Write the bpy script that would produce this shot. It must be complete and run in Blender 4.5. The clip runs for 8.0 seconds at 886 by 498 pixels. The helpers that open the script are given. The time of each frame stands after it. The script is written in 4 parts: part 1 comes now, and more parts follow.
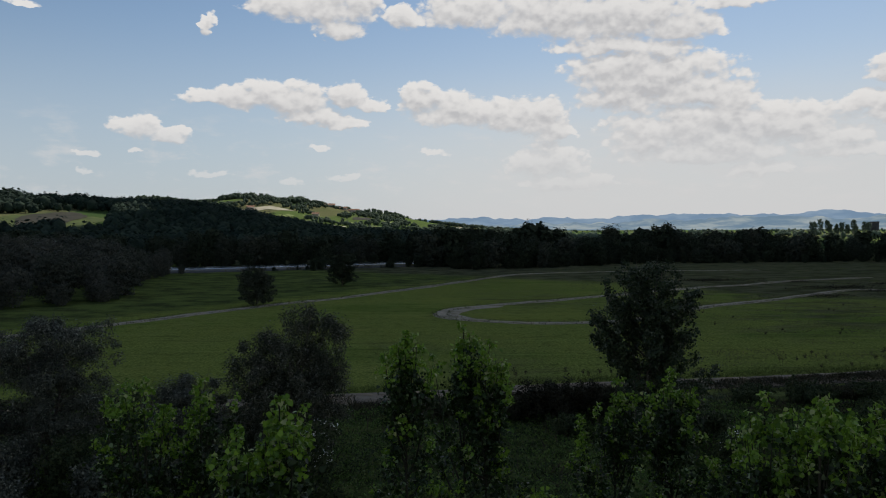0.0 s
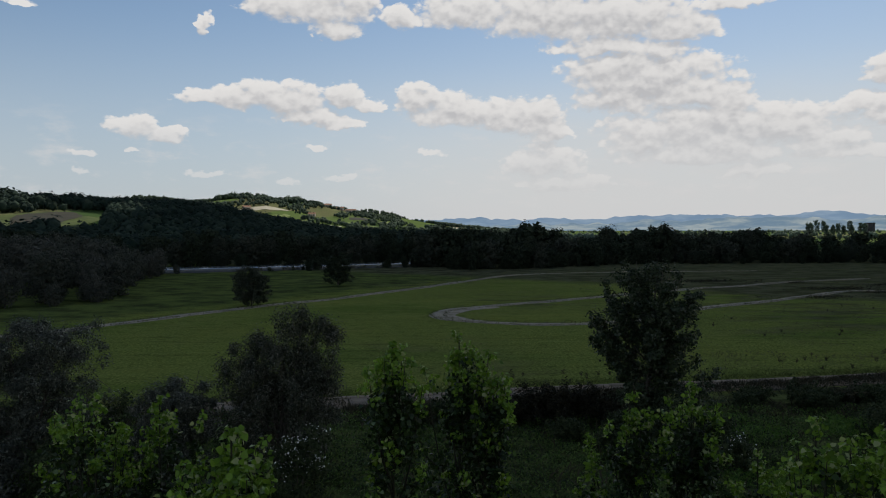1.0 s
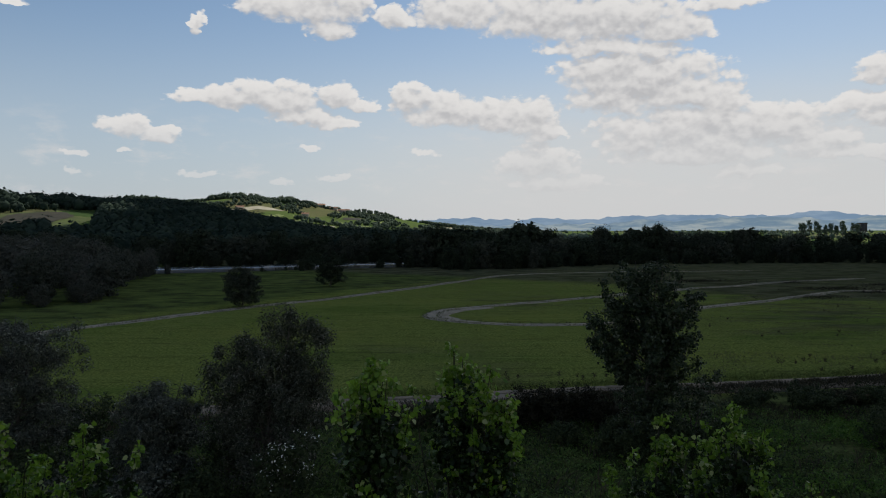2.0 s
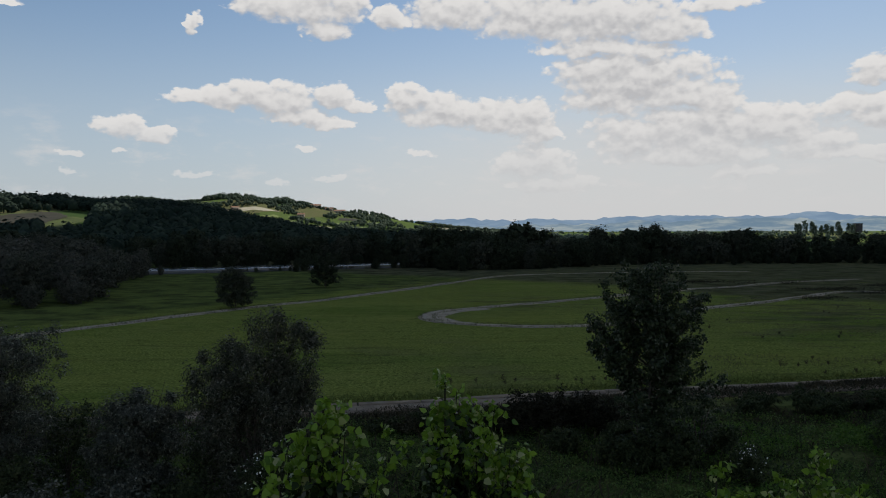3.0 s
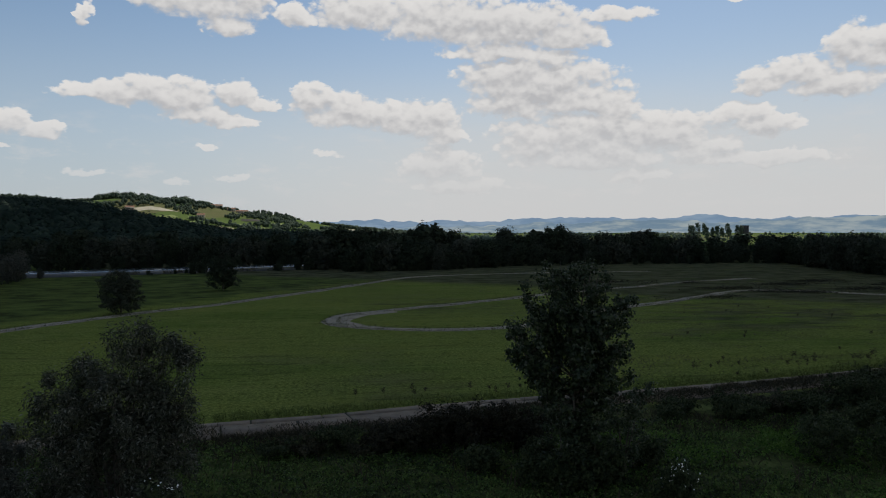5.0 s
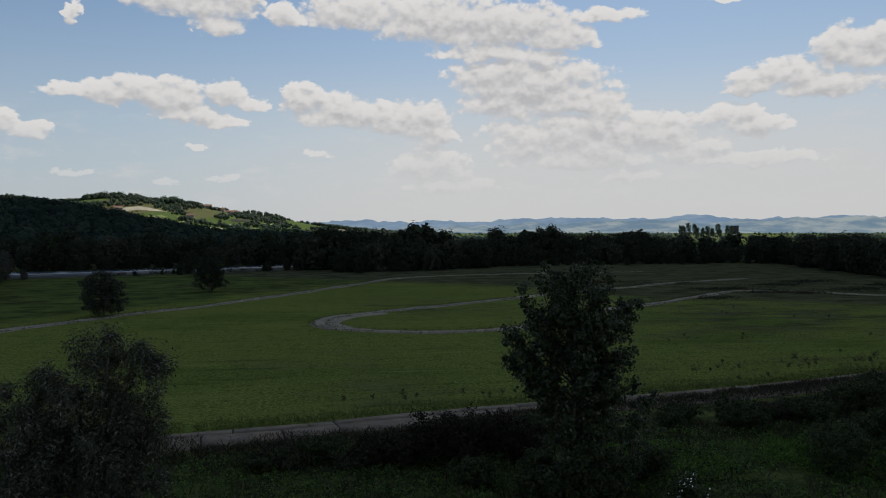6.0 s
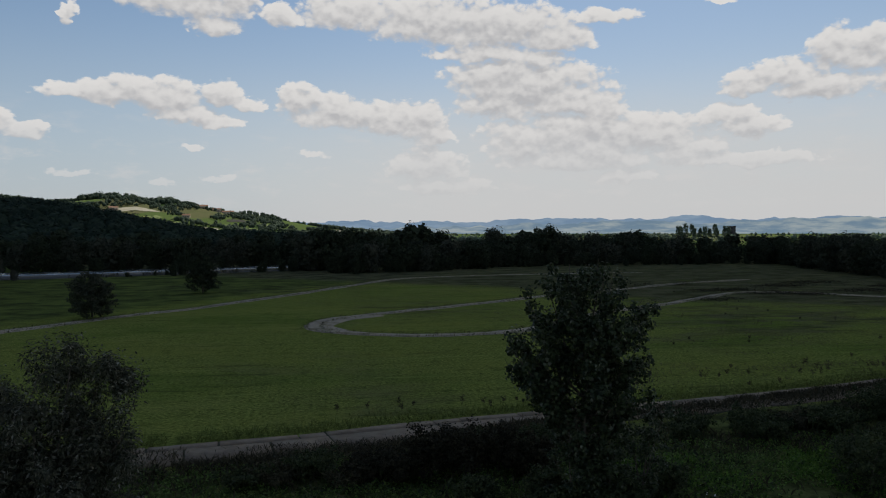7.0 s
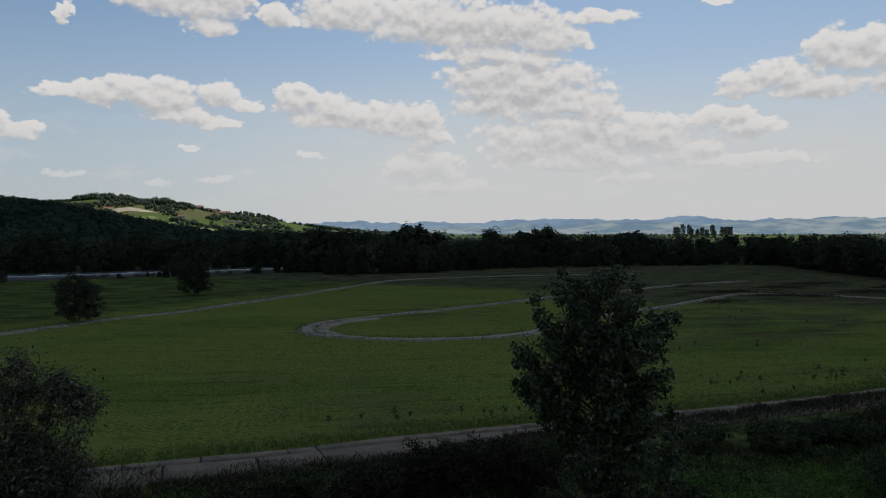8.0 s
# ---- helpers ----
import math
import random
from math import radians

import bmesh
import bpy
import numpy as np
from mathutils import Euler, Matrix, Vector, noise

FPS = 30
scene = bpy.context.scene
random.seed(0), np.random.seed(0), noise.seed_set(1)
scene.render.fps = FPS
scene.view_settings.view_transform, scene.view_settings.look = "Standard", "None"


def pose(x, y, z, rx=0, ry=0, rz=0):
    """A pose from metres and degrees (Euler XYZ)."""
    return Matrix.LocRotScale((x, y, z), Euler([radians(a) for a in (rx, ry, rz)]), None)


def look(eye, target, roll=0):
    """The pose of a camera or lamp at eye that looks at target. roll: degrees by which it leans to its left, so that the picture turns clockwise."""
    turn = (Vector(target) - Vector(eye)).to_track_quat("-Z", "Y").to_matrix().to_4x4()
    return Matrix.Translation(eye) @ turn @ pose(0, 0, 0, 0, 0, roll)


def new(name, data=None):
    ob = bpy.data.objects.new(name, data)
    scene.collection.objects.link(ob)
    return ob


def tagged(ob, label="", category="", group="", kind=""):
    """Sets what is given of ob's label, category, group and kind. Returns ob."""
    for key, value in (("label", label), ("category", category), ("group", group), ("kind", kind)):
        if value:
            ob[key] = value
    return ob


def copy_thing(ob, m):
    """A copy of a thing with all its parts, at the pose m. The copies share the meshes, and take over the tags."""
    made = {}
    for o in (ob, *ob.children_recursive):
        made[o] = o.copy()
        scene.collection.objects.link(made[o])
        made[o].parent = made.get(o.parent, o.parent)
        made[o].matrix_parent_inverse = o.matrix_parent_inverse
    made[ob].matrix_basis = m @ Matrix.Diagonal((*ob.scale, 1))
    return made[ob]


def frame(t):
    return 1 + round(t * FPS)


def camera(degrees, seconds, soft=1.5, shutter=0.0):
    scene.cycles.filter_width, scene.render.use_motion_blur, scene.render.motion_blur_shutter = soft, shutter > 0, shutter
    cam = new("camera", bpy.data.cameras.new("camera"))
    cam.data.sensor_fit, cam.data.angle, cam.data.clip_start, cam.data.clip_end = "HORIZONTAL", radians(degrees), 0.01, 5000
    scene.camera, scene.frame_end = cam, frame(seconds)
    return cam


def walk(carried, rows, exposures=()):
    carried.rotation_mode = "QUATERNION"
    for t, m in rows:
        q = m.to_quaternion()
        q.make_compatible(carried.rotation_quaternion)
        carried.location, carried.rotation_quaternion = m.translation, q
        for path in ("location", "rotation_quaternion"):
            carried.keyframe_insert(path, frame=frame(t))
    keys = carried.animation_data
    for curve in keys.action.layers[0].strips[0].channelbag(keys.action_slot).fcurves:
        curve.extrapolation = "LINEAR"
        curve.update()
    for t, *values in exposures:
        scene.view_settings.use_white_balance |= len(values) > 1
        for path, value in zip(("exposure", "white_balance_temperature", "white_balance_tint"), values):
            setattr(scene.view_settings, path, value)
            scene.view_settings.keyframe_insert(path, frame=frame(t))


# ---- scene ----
cam = camera(62.0, 8.0, 1.0)
PATH = [
    (0, (-0.042, 7.831, 15.06), (-0.037, 9.831, 15.003), -0.3),
    (0.5, (-0.022, 8.267, 15.059), (-0.014, 10.266, 15.002), -0.2),
    (1, (0.001, 8.899, 15.016), (0.015, 10.898, 14.96), -0.2),
    (1.5, (0.001, 9.556, 14.968), (0.023, 11.555, 14.912), -0.2),
    (3, (0.123, 12.22, 14.818), (0.165, 14.219, 14.764), -0.2),
    (3.2, (0.122, 12.52, 14.808), (0.141, 14.519, 14.7545), -0.2),
    (3.5, (0.105, 13.08, 14.79), (0.105, 15.079, 14.737), -0.2),
    (3.7, (0.16, 13.65, 14.733), (0.165, 15.649, 14.68), -0.2),
    (4, (0.303, 14.526, 14.63), (0.397, 16.523, 14.578), -0.1),
    (4.5, (0.416, 16.049, 14.579), (0.633, 18.037, 14.528), -0.1),
    (5, (0.459, 17.386, 14.531), (0.752, 19.364, 14.48), -0.1),
    (6.5, (0.909, 21.328, 14.449), (1.23, 23.302, 14.399), -0.1),
    (7, (1.082, 22.926, 14.429), (1.409, 24.899, 14.38), -0.1),
    (7.5, (1.282, 24.568, 14.437), (1.614, 26.539, 14.389), -0.1),
    (8, (1.502, 26.241, 14.412), (1.838, 28.212, 14.365), -0.1),
]
walk(cam, [(t, look(e, a, r)) for t, e, a, r in PATH], exposures=[(0, -0.22), (3.5, -0.24), (6.5, -0.31), (8, -0.33)])


# ---- light ----
SUN_EL, SUN_AZ = radians(50), radians(25)      # azimuth from +y towards +x
sun_dir = Vector((math.sin(SUN_AZ) * math.cos(SUN_EL), math.cos(SUN_AZ) * math.cos(SUN_EL), math.sin(SUN_EL)))
sun = new("sun", bpy.data.lights.new("sun", "SUN"))
sun.data.energy, sun.data.angle, sun.data.color = 4.5, radians(0.6), (1.0, 0.95, 0.86)
sun.matrix_world = look(sun_dir * 1000, (0, 0, 0))


class Nodes:
    """Short writing of a node tree."""

    def __init__(self, tree):
        self.tree = tree
        tree.nodes.clear()

    def put(self, kind, *inputs, **settings):
        node = self.tree.nodes.new(kind)
        for key, value in settings.items():
            setattr(node, key, value)
        for slot, value in enumerate(inputs):
            self.wire(value, node.inputs[slot])
        return node

    def wire(self, value, socket):
        if value is None:
            return
        if isinstance(value, bpy.types.Node):
            value = value.outputs[0]
        if isinstance(value, bpy.types.NodeSocket):
            self.tree.links.new(value, socket)
        else:
            socket.default_value = value

    def math(self, op, *inputs, clamp=False):
        return self.put("ShaderNodeMath", *inputs, operation=op, use_clamp=clamp)

    def vec(self, op, *inputs):
        return self.put("ShaderNodeVectorMath", *inputs, operation=op)

    def mix(self, factor, a, b):
        node = self.put("ShaderNodeMix", data_type="RGBA")
        for value, name in ((factor, "Factor_Float"), (a, "A_Color"), (b, "B_Color")):
            if isinstance(value, tuple) and len(value) == 3:
                value = (*value, 1)
            self.wire(value, next(s for s in node.inputs if s.identifier == name))
        return next(s for s in node.outputs if s.identifier == "Result_Color")

    def noise(self, vector, scale, detail=3.0, rough=0.55, lac=2.0):
        node = self.put("ShaderNodeTexNoise")
        self.wire(vector, node.inputs["Vector"])
        node.inputs["Scale"].default_value, node.inputs["Detail"].default_value = scale, detail
        node.inputs["Roughness"].default_value, node.inputs["Lacunarity"].default_value = rough, lac
        return node.outputs[0]

    def ramp(self, value, low, high, a=0.0, b=1.0):
        node = self.put("ShaderNodeMapRange", value, low, high, a, b, clamp=True, interpolation_type="SMOOTHSTEP")
        return node.outputs[0]


# cumulus in the sky, in degrees: azimuth, elevation, half width, half height
HIGH_BANK = [(11.5, 15.4, 8.0, 1.7), (-11.9, 16.4, 2.9, 0.9), (-9.0, 16.4, 4.3, 1.5), (-7.7, 15.0, 1.9, 1.0), (-2.9, 15.8, 1.8, 0.8), (-6.0, 16.8, 1.7, 0.8),
             (2.2, 16.3, 3.9, 1.5), (7.9, 16.0, 5.5, 1.6), (13.7, 15.4, 6.0, 1.7), (17.8, 14.3, 3.3, 0.9), (12.9, 13.5, 4.5, 0.8),
             (17.0, 13.1, 2.2, 0.6), (21.6, 15.7, 2.6, 0.6), (-17.4, 14.7, 0.5, 0.8), (-29.1, 15.0, 1.5, 0.4), (30.0, 16.2, 1.1, 0.4)]
MID_BANK = [(15.8, 11.4, 6.0, 2.0), (22.5, 7.3, 7.5, 1.7), (13.3, 11.9, 3.7, 1.2), (16.2, 11.2, 3.2, 1.8), (15.0, 9.9, 4.4, 1.6), (19.4, 9.7, 3.6, 1.2), (21.7, 9.2, 1.7, 0.9),
            (12.1, 9.3, 1.5, 0.4), (19.8, 7.6, 7.4, 1.3), (25.4, 7.1, 3.1, 1.1), (27.8, 6.0, 2.7, 0.8), (15.8, 6.6, 3.2, 1.2),
            (19.8, 5.6, 6.7, 1.2), (31.6, 10.4, 1.7, 1.0), (33.8, 10.8, 2.5, 1.1), (36.3, 9.8, 3.1, 1.0), (37.3, 12.2, 1.9, 1.5),
            (39.6, 11.9, 2.2, 1.6), (41.9, 10.2, 2.4, 1.8), (30.4, 8.3, 2.3, 0.8), (32.3, 7.4, 2.0, 0.8), (31.2, 5.1, 5.5, 0.6)]
LOW_BANK = [(-16.3, 9.7, 3.1, 0.6), (-14.1, 9.8, 3.1, 1.1), (-10.8, 9.6, 2.5, 1.3), (-9.5, 8.5, 2.6, 0.8), (-7.4, 7.9, 1.7, 0.5),
            (-7.1, 10.1, 1.6, 1.0), (-5.4, 9.3, 1.5, 0.6), (-1.5, 10.0, 1.7, 1.1), (1.3, 9.0, 4.1, 1.4), (5.3, 8.6, 3.0, 1.2),
            (7.2, 8.5, 2.6, 1.6), (8.9, 7.5, 1.5, 1.1), (-22.2, 7.3, 1.7, 0.9), (-20.3, 6.8, 1.6, 0.6), (8.1, 5.1, 3.2, 1.5)]
WISPS = [(-25.8, 5.3, 1.0, 0.3), (-22.2, 5.6, 0.7, 0.3), (-25.7, 4.1, 0.9, 0.4), (-17.3, 4.1, 1.7, 0.4), (-11.6, 3.6, 1.3, 0.4),
         (-7.3, 4.0, 1.6, 0.4), (-9.3, 6.1, 1.2, 0.4), (-0.4, 5.8, 1.4, 0.4), (23.4, 4.1, 2.2, 0.7), (9.5, 3.4, 3.8, 0.6)]


def cloud_group():
    """Cloud density at a place of the sky given in degrees of azimuth and elevation."""
    tree = bpy.data.node_groups.new("cloud_density", "ShaderNodeTree")
    tree.interface.new_socket("Place", in_out="INPUT", socket_type="NodeSocketVector")
    tree.interface.new_socket("Density", in_out="OUTPUT", socket_type="NodeSocketFloat")
    tree.interface.new_socket("Soft", in_out="OUTPUT", socket_type="NodeSocketFloat")
    n = Nodes(tree)
    place = n.put("NodeGroupInput").outputs[0]
    field = None
    wave = n.put("ShaderNodeTexNoise", n.vec("MULTIPLY", place, (1, 1.5, 1)), None, 0.55, 3.0, 0.55).outputs[1]
    torn = n.vec("MULTIPLY_ADD", n.vec("SUBTRACT", wave, (0.5, 0.5, 0.5)), (2.6, 1.5, 0), place)
    for az, el, w, h in HIGH_BANK + MID_BANK + LOW_BANK + WISPS:
        off = n.vec("MULTIPLY", n.vec("SUBTRACT", torn, (az, el - 0.22 * h, 0)), (1 / (w * 1.06), 1 / (h * 1.25), 0))
        off = n.vec("MULTIPLY_ADD", n.vec("MINIMUM", off, (0, 0, 0)), (0, 0.75, 0), off)
        puff = n.math("SUBTRACT", 0.5 if h < 0.45 else 1.0, n.vec("DOT_PRODUCT", off, off).outputs["Value"])
        field = puff if field is None else n.math("SMOOTH_MAX", field, puff, 0.5)
    xyz = n.put("ShaderNodeSeparateXYZ", place)
    # the sky goes on with clouds of the same kind beside and above the part that is looked at
    out = n.math("MAXIMUM", n.ramp(n.math("ABSOLUTE", n.math("SUBTRACT", xyz.outputs[0], 5.0)), 38, 46), n.ramp(xyz.outputs[1], 18, 23))
    free = n.math("MULTIPLY_ADD", n.noise(n.vec("MULTIPLY", place, (1, 2.2, 1)), 0.07, 2), 9.0, -5.2)
    field = n.math("MAXIMUM", field, n.math("MULTIPLY_ADD", n.math("SUBTRACT", out, 1.0), 4.0, free))
    field = n.math("MAXIMUM", field, -1.5)
    stretched = n.vec("MULTIPLY", place, (1, 1.35, 1))
    bent = n.vec("ADD", stretched, n.vec("MULTIPLY", n.vec("SUBTRACT", n.put("ShaderNodeTexNoise", stretched, None, 1.3, 3.0).outputs[1], (0.5, 0.5, 0.5)), (0.7, 0.7, 0.0)))
    # rounded heads of three sizes, one growing out of another
    lumps = n.math("MULTIPLY_ADD", n.noise(stretched, 0.45, 3, 0.5), 1.3, -0.68)
    coarse = lumps
    for scale, depth in ((0.75, 0.80), (1.7, 0.46), (3.9, 0.22)):
        cell = n.put("ShaderNodeTexVoronoi", voronoi_dimensions="2D", feature="SMOOTH_F1")
        n.wire(bent, cell.inputs["Vector"])
        cell.inputs["Scale"].default_value, cell.inputs["Smoothness"].default_value = scale, 0.35
        lumps = n.math("MULTIPLY_ADD", n.math("SUBTRACT", 0.42, cell.outputs["Distance"]), depth, lumps)
        coarse = lumps if scale < 3 else coarse
    soft = n.math("MULTIPLY_ADD", field, 0.9, n.math("MULTIPLY", coarse, 0.85))
    full = n.math("MULTIPLY_ADD", field, 1.5, n.math("ADD", lumps, 0.14))
    wisp = n.math("SUBTRACT", n.noise(n.vec("MULTIPLY", bent, (0.8, 1.3, 1)), 2.2, 6, 0.62), 0.5)
    n.put("NodeGroupOutput", n.math("MULTIPLY_ADD", wisp, 0.8, full), soft)
    return tree


def build_world():
    world = bpy.data.worlds.new("sky")
    scene.world = world
    world.use_nodes = True
    n = Nodes(world.node_tree)
    way = n.put("ShaderNodeTexCoord").outputs["Generated"]
    xyz = n.put("ShaderNodeSeparateXYZ", n.vec("NORMALIZE", way))
    az = n.math("MULTIPLY", n.math("ARCTAN2", xyz.outputs[0], xyz.outputs[1]), 57.2958)
    el = n.math("MULTIPLY", n.math("ARCSINE", xyz.outputs[2]), 57.2958)
    place = n.put("ShaderNodeCombineXYZ", az, el, 0.0)
    density = cloud_group()
    here = n.put("ShaderNodeGroup", place, node_tree=density)
    above = n.put("ShaderNodeGroup", n.vec("ADD", place, (0.12, 0.55, 0)), node_tree=density)
    sky = n.put("ShaderNodeTexSky", sky_type="NISHITA", sun_disc=False, sun_elevation=SUN_EL, sun_rotation=SUN_AZ, altitude=150.0,
                air_density=1.0, dust_density=0.8, ozone_density=1.0)
    blue = n.vec("MULTIPLY", sky, (SKY * 0.90, SKY * 0.985, SKY * 1.02))
    # thin milky haze towards the horizon, whiter and deeper towards the sun
    sunward = n.ramp(az, -26, 14)
    haze = n.math("MULTIPLY", n.ramp(el, 18, 0), n.math("MULTIPLY_ADD", sunward, 0.12, 0.80))
    air = n.mix(haze, blue, n.mix(sunward, (0.545, 0.60, 0.675), (0.685, 0.70, 0.725)))
    # a bright veil low in the sky towards the sun
    streaks = n.noise(n.vec("MULTIPLY", place, (0.5, 1.5, 1)), 0.45, 6, 0.6)
    veil = n.math("MULTIPLY", n.ramp(az, -16, 16), n.ramp(el, 13.0, 3.5))
    veil = n.math("MULTIPLY", veil, n.math("MULTIPLY_ADD", streaks, 0.9, 0.30), clamp=True)
    air = n.mix(n.math("MULTIPLY", veil, 0.85), air, (0.715, 0.71, 0.71))
    # scattered faint cloudlets above the horizon
    bits = n.ramp(n.noise(n.vec("MULTIPLY", place, (0.5, 1.3, 1)), 0.62, 6, 0.62), 0.50, 0.74)
    bits = n.math("MULTIPLY", bits, n.math("MULTIPLY", n.ramp(el, 1.0, 3.0), n.ramp(el, 10, 5.0)))
    air = n.mix(n.math("MULTIPLY", bits, 0.5), air, (0.765, 0.75, 0.745))
    # bright heads and rims, faintly greyer hollows and bases
    relief = n.math("SUBTRACT", here.outputs[1], above.outputs[1])
    crisp, faded = n.ramp(here, -0.15, 0.5), n.ramp(here, -0.15, 1.25)
    cover = n.math("MULTIPLY_ADD", n.ramp(relief, -0.30, 0.25), n.math("SUBTRACT", crisp, faded), faded)
    tone = n.ramp(relief, -0.75, 0.70)
    thick = n.ramp(here, 0.5, 2.2)
    tone = n.math("SUBTRACT", tone, n.math("MULTIPLY", thick, 0.22), clamp=True)
    body = n.mix(tone, (0.575, 0.575, 0.59), (0.885, 0.868, 0.852))
    body = n.mix(n.ramp(el, 11, 1, 0.0, 0.72), body, n.mix(tone, (0.695, 0.69, 0.695), (0.79, 0.775, 0.765)))
    shown = n.mix(n.math("MULTIPLY", cover, n.ramp(el, 1.0, 8.5, 0.3, 1.0)), air, body)
    back = n.put("ShaderNodeBackground", shown, 1.0)
    n.put("ShaderNodeOutputWorld", back)


SKY = 0.094
build_world()


# ---- materials ----
def material(name, rough=0.9, spec=0.2):
    mat = bpy.data.materials.new(name)
    mat.use_nodes = True
    n = Nodes(mat.node_tree)
    shader = n.put("ShaderNodeBsdfPrincipled")
    shader.inputs["Roughness"].default_value = rough
    shader.inputs["Specular IOR Level"].default_value = spec
    n.put("ShaderNodeOutputMaterial", shader)
    return mat, n, shader


def bump(n, shader, height, strength, distance):
    node = n.put("ShaderNodeBump")
    node.inputs["Strength"].default_value, node.inputs["Distance"].default_value = strength, distance
    n.wire(height, node.inputs["Height"])
    n.wire(node, shader.inputs["Normal"])


def leaf_material(name, dark, light, translucent=0.35, rough=0.5, odd=None, kinds=None, grain=0.0, share=0.05):
    """Leaves: every leaf its own tone, some light let through."""
    mat, n, shader = material(name, rough, 0.25 if rough < 0.55 else 0.08)
    geo = n.put("ShaderNodeNewGeometry")
    rnd = geo.outputs["Random Per Island"]
    pos = geo.outputs["Position"]
    tone = n.math("ADD", n.math("MULTIPLY", rnd, 0.7), n.math("MULTIPLY", n.noise(pos, 0.5, 2), 0.4))
    if grain:
        tone = n.math("ADD", n.math("MULTIPLY", rnd, 0.35), n.math("MULTIPLY_ADD", n.noise(pos, grain, 3, 0.65), 1.5, -0.45))
    colour = n.mix(n.ramp(tone, 0.1, 0.95), dark, light)
    if kinds:
        own = n.put("ShaderNodeObjectInfo").outputs["Random"]
        colour = n.mix(n.ramp(own, 0.35, 1.0, 0.0, 0.85), colour, n.mix(rnd, *kinds))
    # Scattered pale leaves; on the poplars they stand in for glints of light.
    if odd:
        colour = n.mix(n.ramp(n.math("FRACT", n.math("MULTIPLY", rnd, 37.0)), 0.98 - share, 0.99 - share), colour, odd)
    n.wire(colour, shader.inputs["Base Color"])
    through_leaf = n.put("ShaderNodeBsdfTranslucent", n.mix(0.5, colour, light))
    both = n.put("ShaderNodeMixShader", translucent, shader, through_leaf)
    n.wire(both, mat.node_tree.nodes["Material Output"].inputs[0])
    return mat


def bark_material(name, a, b):
    mat, n, shader = material(name, 0.9, 0.1)
    pos = n.put("ShaderNodeTexCoord").outputs["Object"]
    ridges = n.noise(n.vec("MULTIPLY", pos, (9, 9, 1.3)), 1.6, 5, 0.65)
    n.wire(n.mix(n.ramp(ridges, 0.3, 0.7), a, b), shader.inputs["Base Color"])
    bump(n, shader, ridges, 0.6, 0.02)
    return mat


def ground_material():
    mat, n, shader = material("meadow_ground", 1.0, 0.0)
    pos = n.put("ShaderNodeNewGeometry").outputs["Position"]
    flat = n.vec("MULTIPLY", pos, (1, 1, 0))
    xyz = n.put("ShaderNodeSeparateXYZ", pos)
    big = n.noise(flat, 0.018, 4)
    mid = n.noise(n.vec("MULTIPLY", flat, (0.7, 1.2, 1)), 0.13, 5, 0.65)
    spots = n.noise(flat, 0.55, 4, 0.65)
    fine = n.noise(flat, 3.1, 5, 0.75)
    grass = n.mix(n.ramp(fine, 0.30, 0.72), (0.050, 0.068, 0.017), (0.245, 0.285, 0.070))
    # broad swathes: lusher, yellower, and worn thin
    swathe = n.noise(n.vec("MULTIPLY", flat, (0.55, 1.3, 1)), 0.045, 4, 0.6)
    grass = n.mix(n.math("MULTIPLY", n.ramp(swathe, 0.50, 0.68), 0.55), grass, (0.170, 0.185, 0.044))
    grass = n.mix(n.math("MULTIPLY", n.ramp(swathe, 0.47, 0.34), 0.50), grass, (0.070, 0.118, 0.022))
    grass = n.mix(n.math("MULTIPLY", n.ramp(mid, 0.50, 0.74), 0.50), grass, (0.185, 0.195, 0.060))
    grass = n.mix(n.math("MULTIPLY", n.ramp(spots, 0.52, 0.68), 0.5), grass, (0.052, 0.076, 0.018))
    specks = n.noise(n.vec("MULTIPLY", flat, (0.55, 0.3, 1)), 2.4, 3, 0.7)
    grass = n.mix(n.math("MULTIPLY", n.ramp(specks, 0.60, 0.72), 0.6), grass, (0.034, 0.050, 0.013))
    grass = n.mix(n.math("MULTIPLY", n.ramp(specks, 0.40, 0.30), 0.4), grass, (0.205, 0.225, 0.068))
    mown = n.noise(n.vec("ADD", n.vec("MULTIPLY", flat, (0.06, 1.0, 1)), n.vec("MULTIPLY", n.put("ShaderNodeTexNoise", flat, None, 0.09).outputs[1], (0, 3, 0))), 0.75, 5, 0.65)
    grass = n.mix(n.math("MULTIPLY", n.ramp(mown, 0.54, 0.72), 0.6), grass, (0.056, 0.072, 0.022))
    grass = n.mix(n.math("MULTIPLY", n.ramp(mown, 0.44, 0.30), 0.35), grass, (0.210, 0.255, 0.070))
    # rough pasture beyond the track and drier ground towards the far wood
    beyond = n.math("SUBTRACT", n.math("MULTIPLY", n.math("SUBTRACT", xyz.outputs[1], 122.0), 0.58), n.math("MULTIPLY", n.math("ADD", xyz.outputs[0], 54.0), 0.82))
    wander = n.math("MULTIPLY_ADD", mid, 22.0, -11.0)
    pasture = n.ramp(n.math("ADD", beyond, wander), 4, 15)
    farther = n.ramp(n.math("ADD", n.math("MULTIPLY_ADD", xyz.outputs[0], 0.9, xyz.outputs[1]), n.math("MULTIPLY_ADD", big, 60.0, -30.0)), 228, 252)
    strips = n.noise(n.vec("MULTIPLY", flat, (0.8, 1.0, 1)), 0.16, 6, 0.7)
    rank = n.mix(n.ramp(strips, 0.36, 0.60), (0.034, 0.045, 0.020), (0.090, 0.118, 0.034))
    rank = n.mix(n.math("MULTIPLY", n.ramp(strips, 0.60, 0.70), 0.7), rank, (0.125, 0.165, 0.040))
    grass = n.mix(n.math("MULTIPLY", pasture, 0.92), grass, rank)
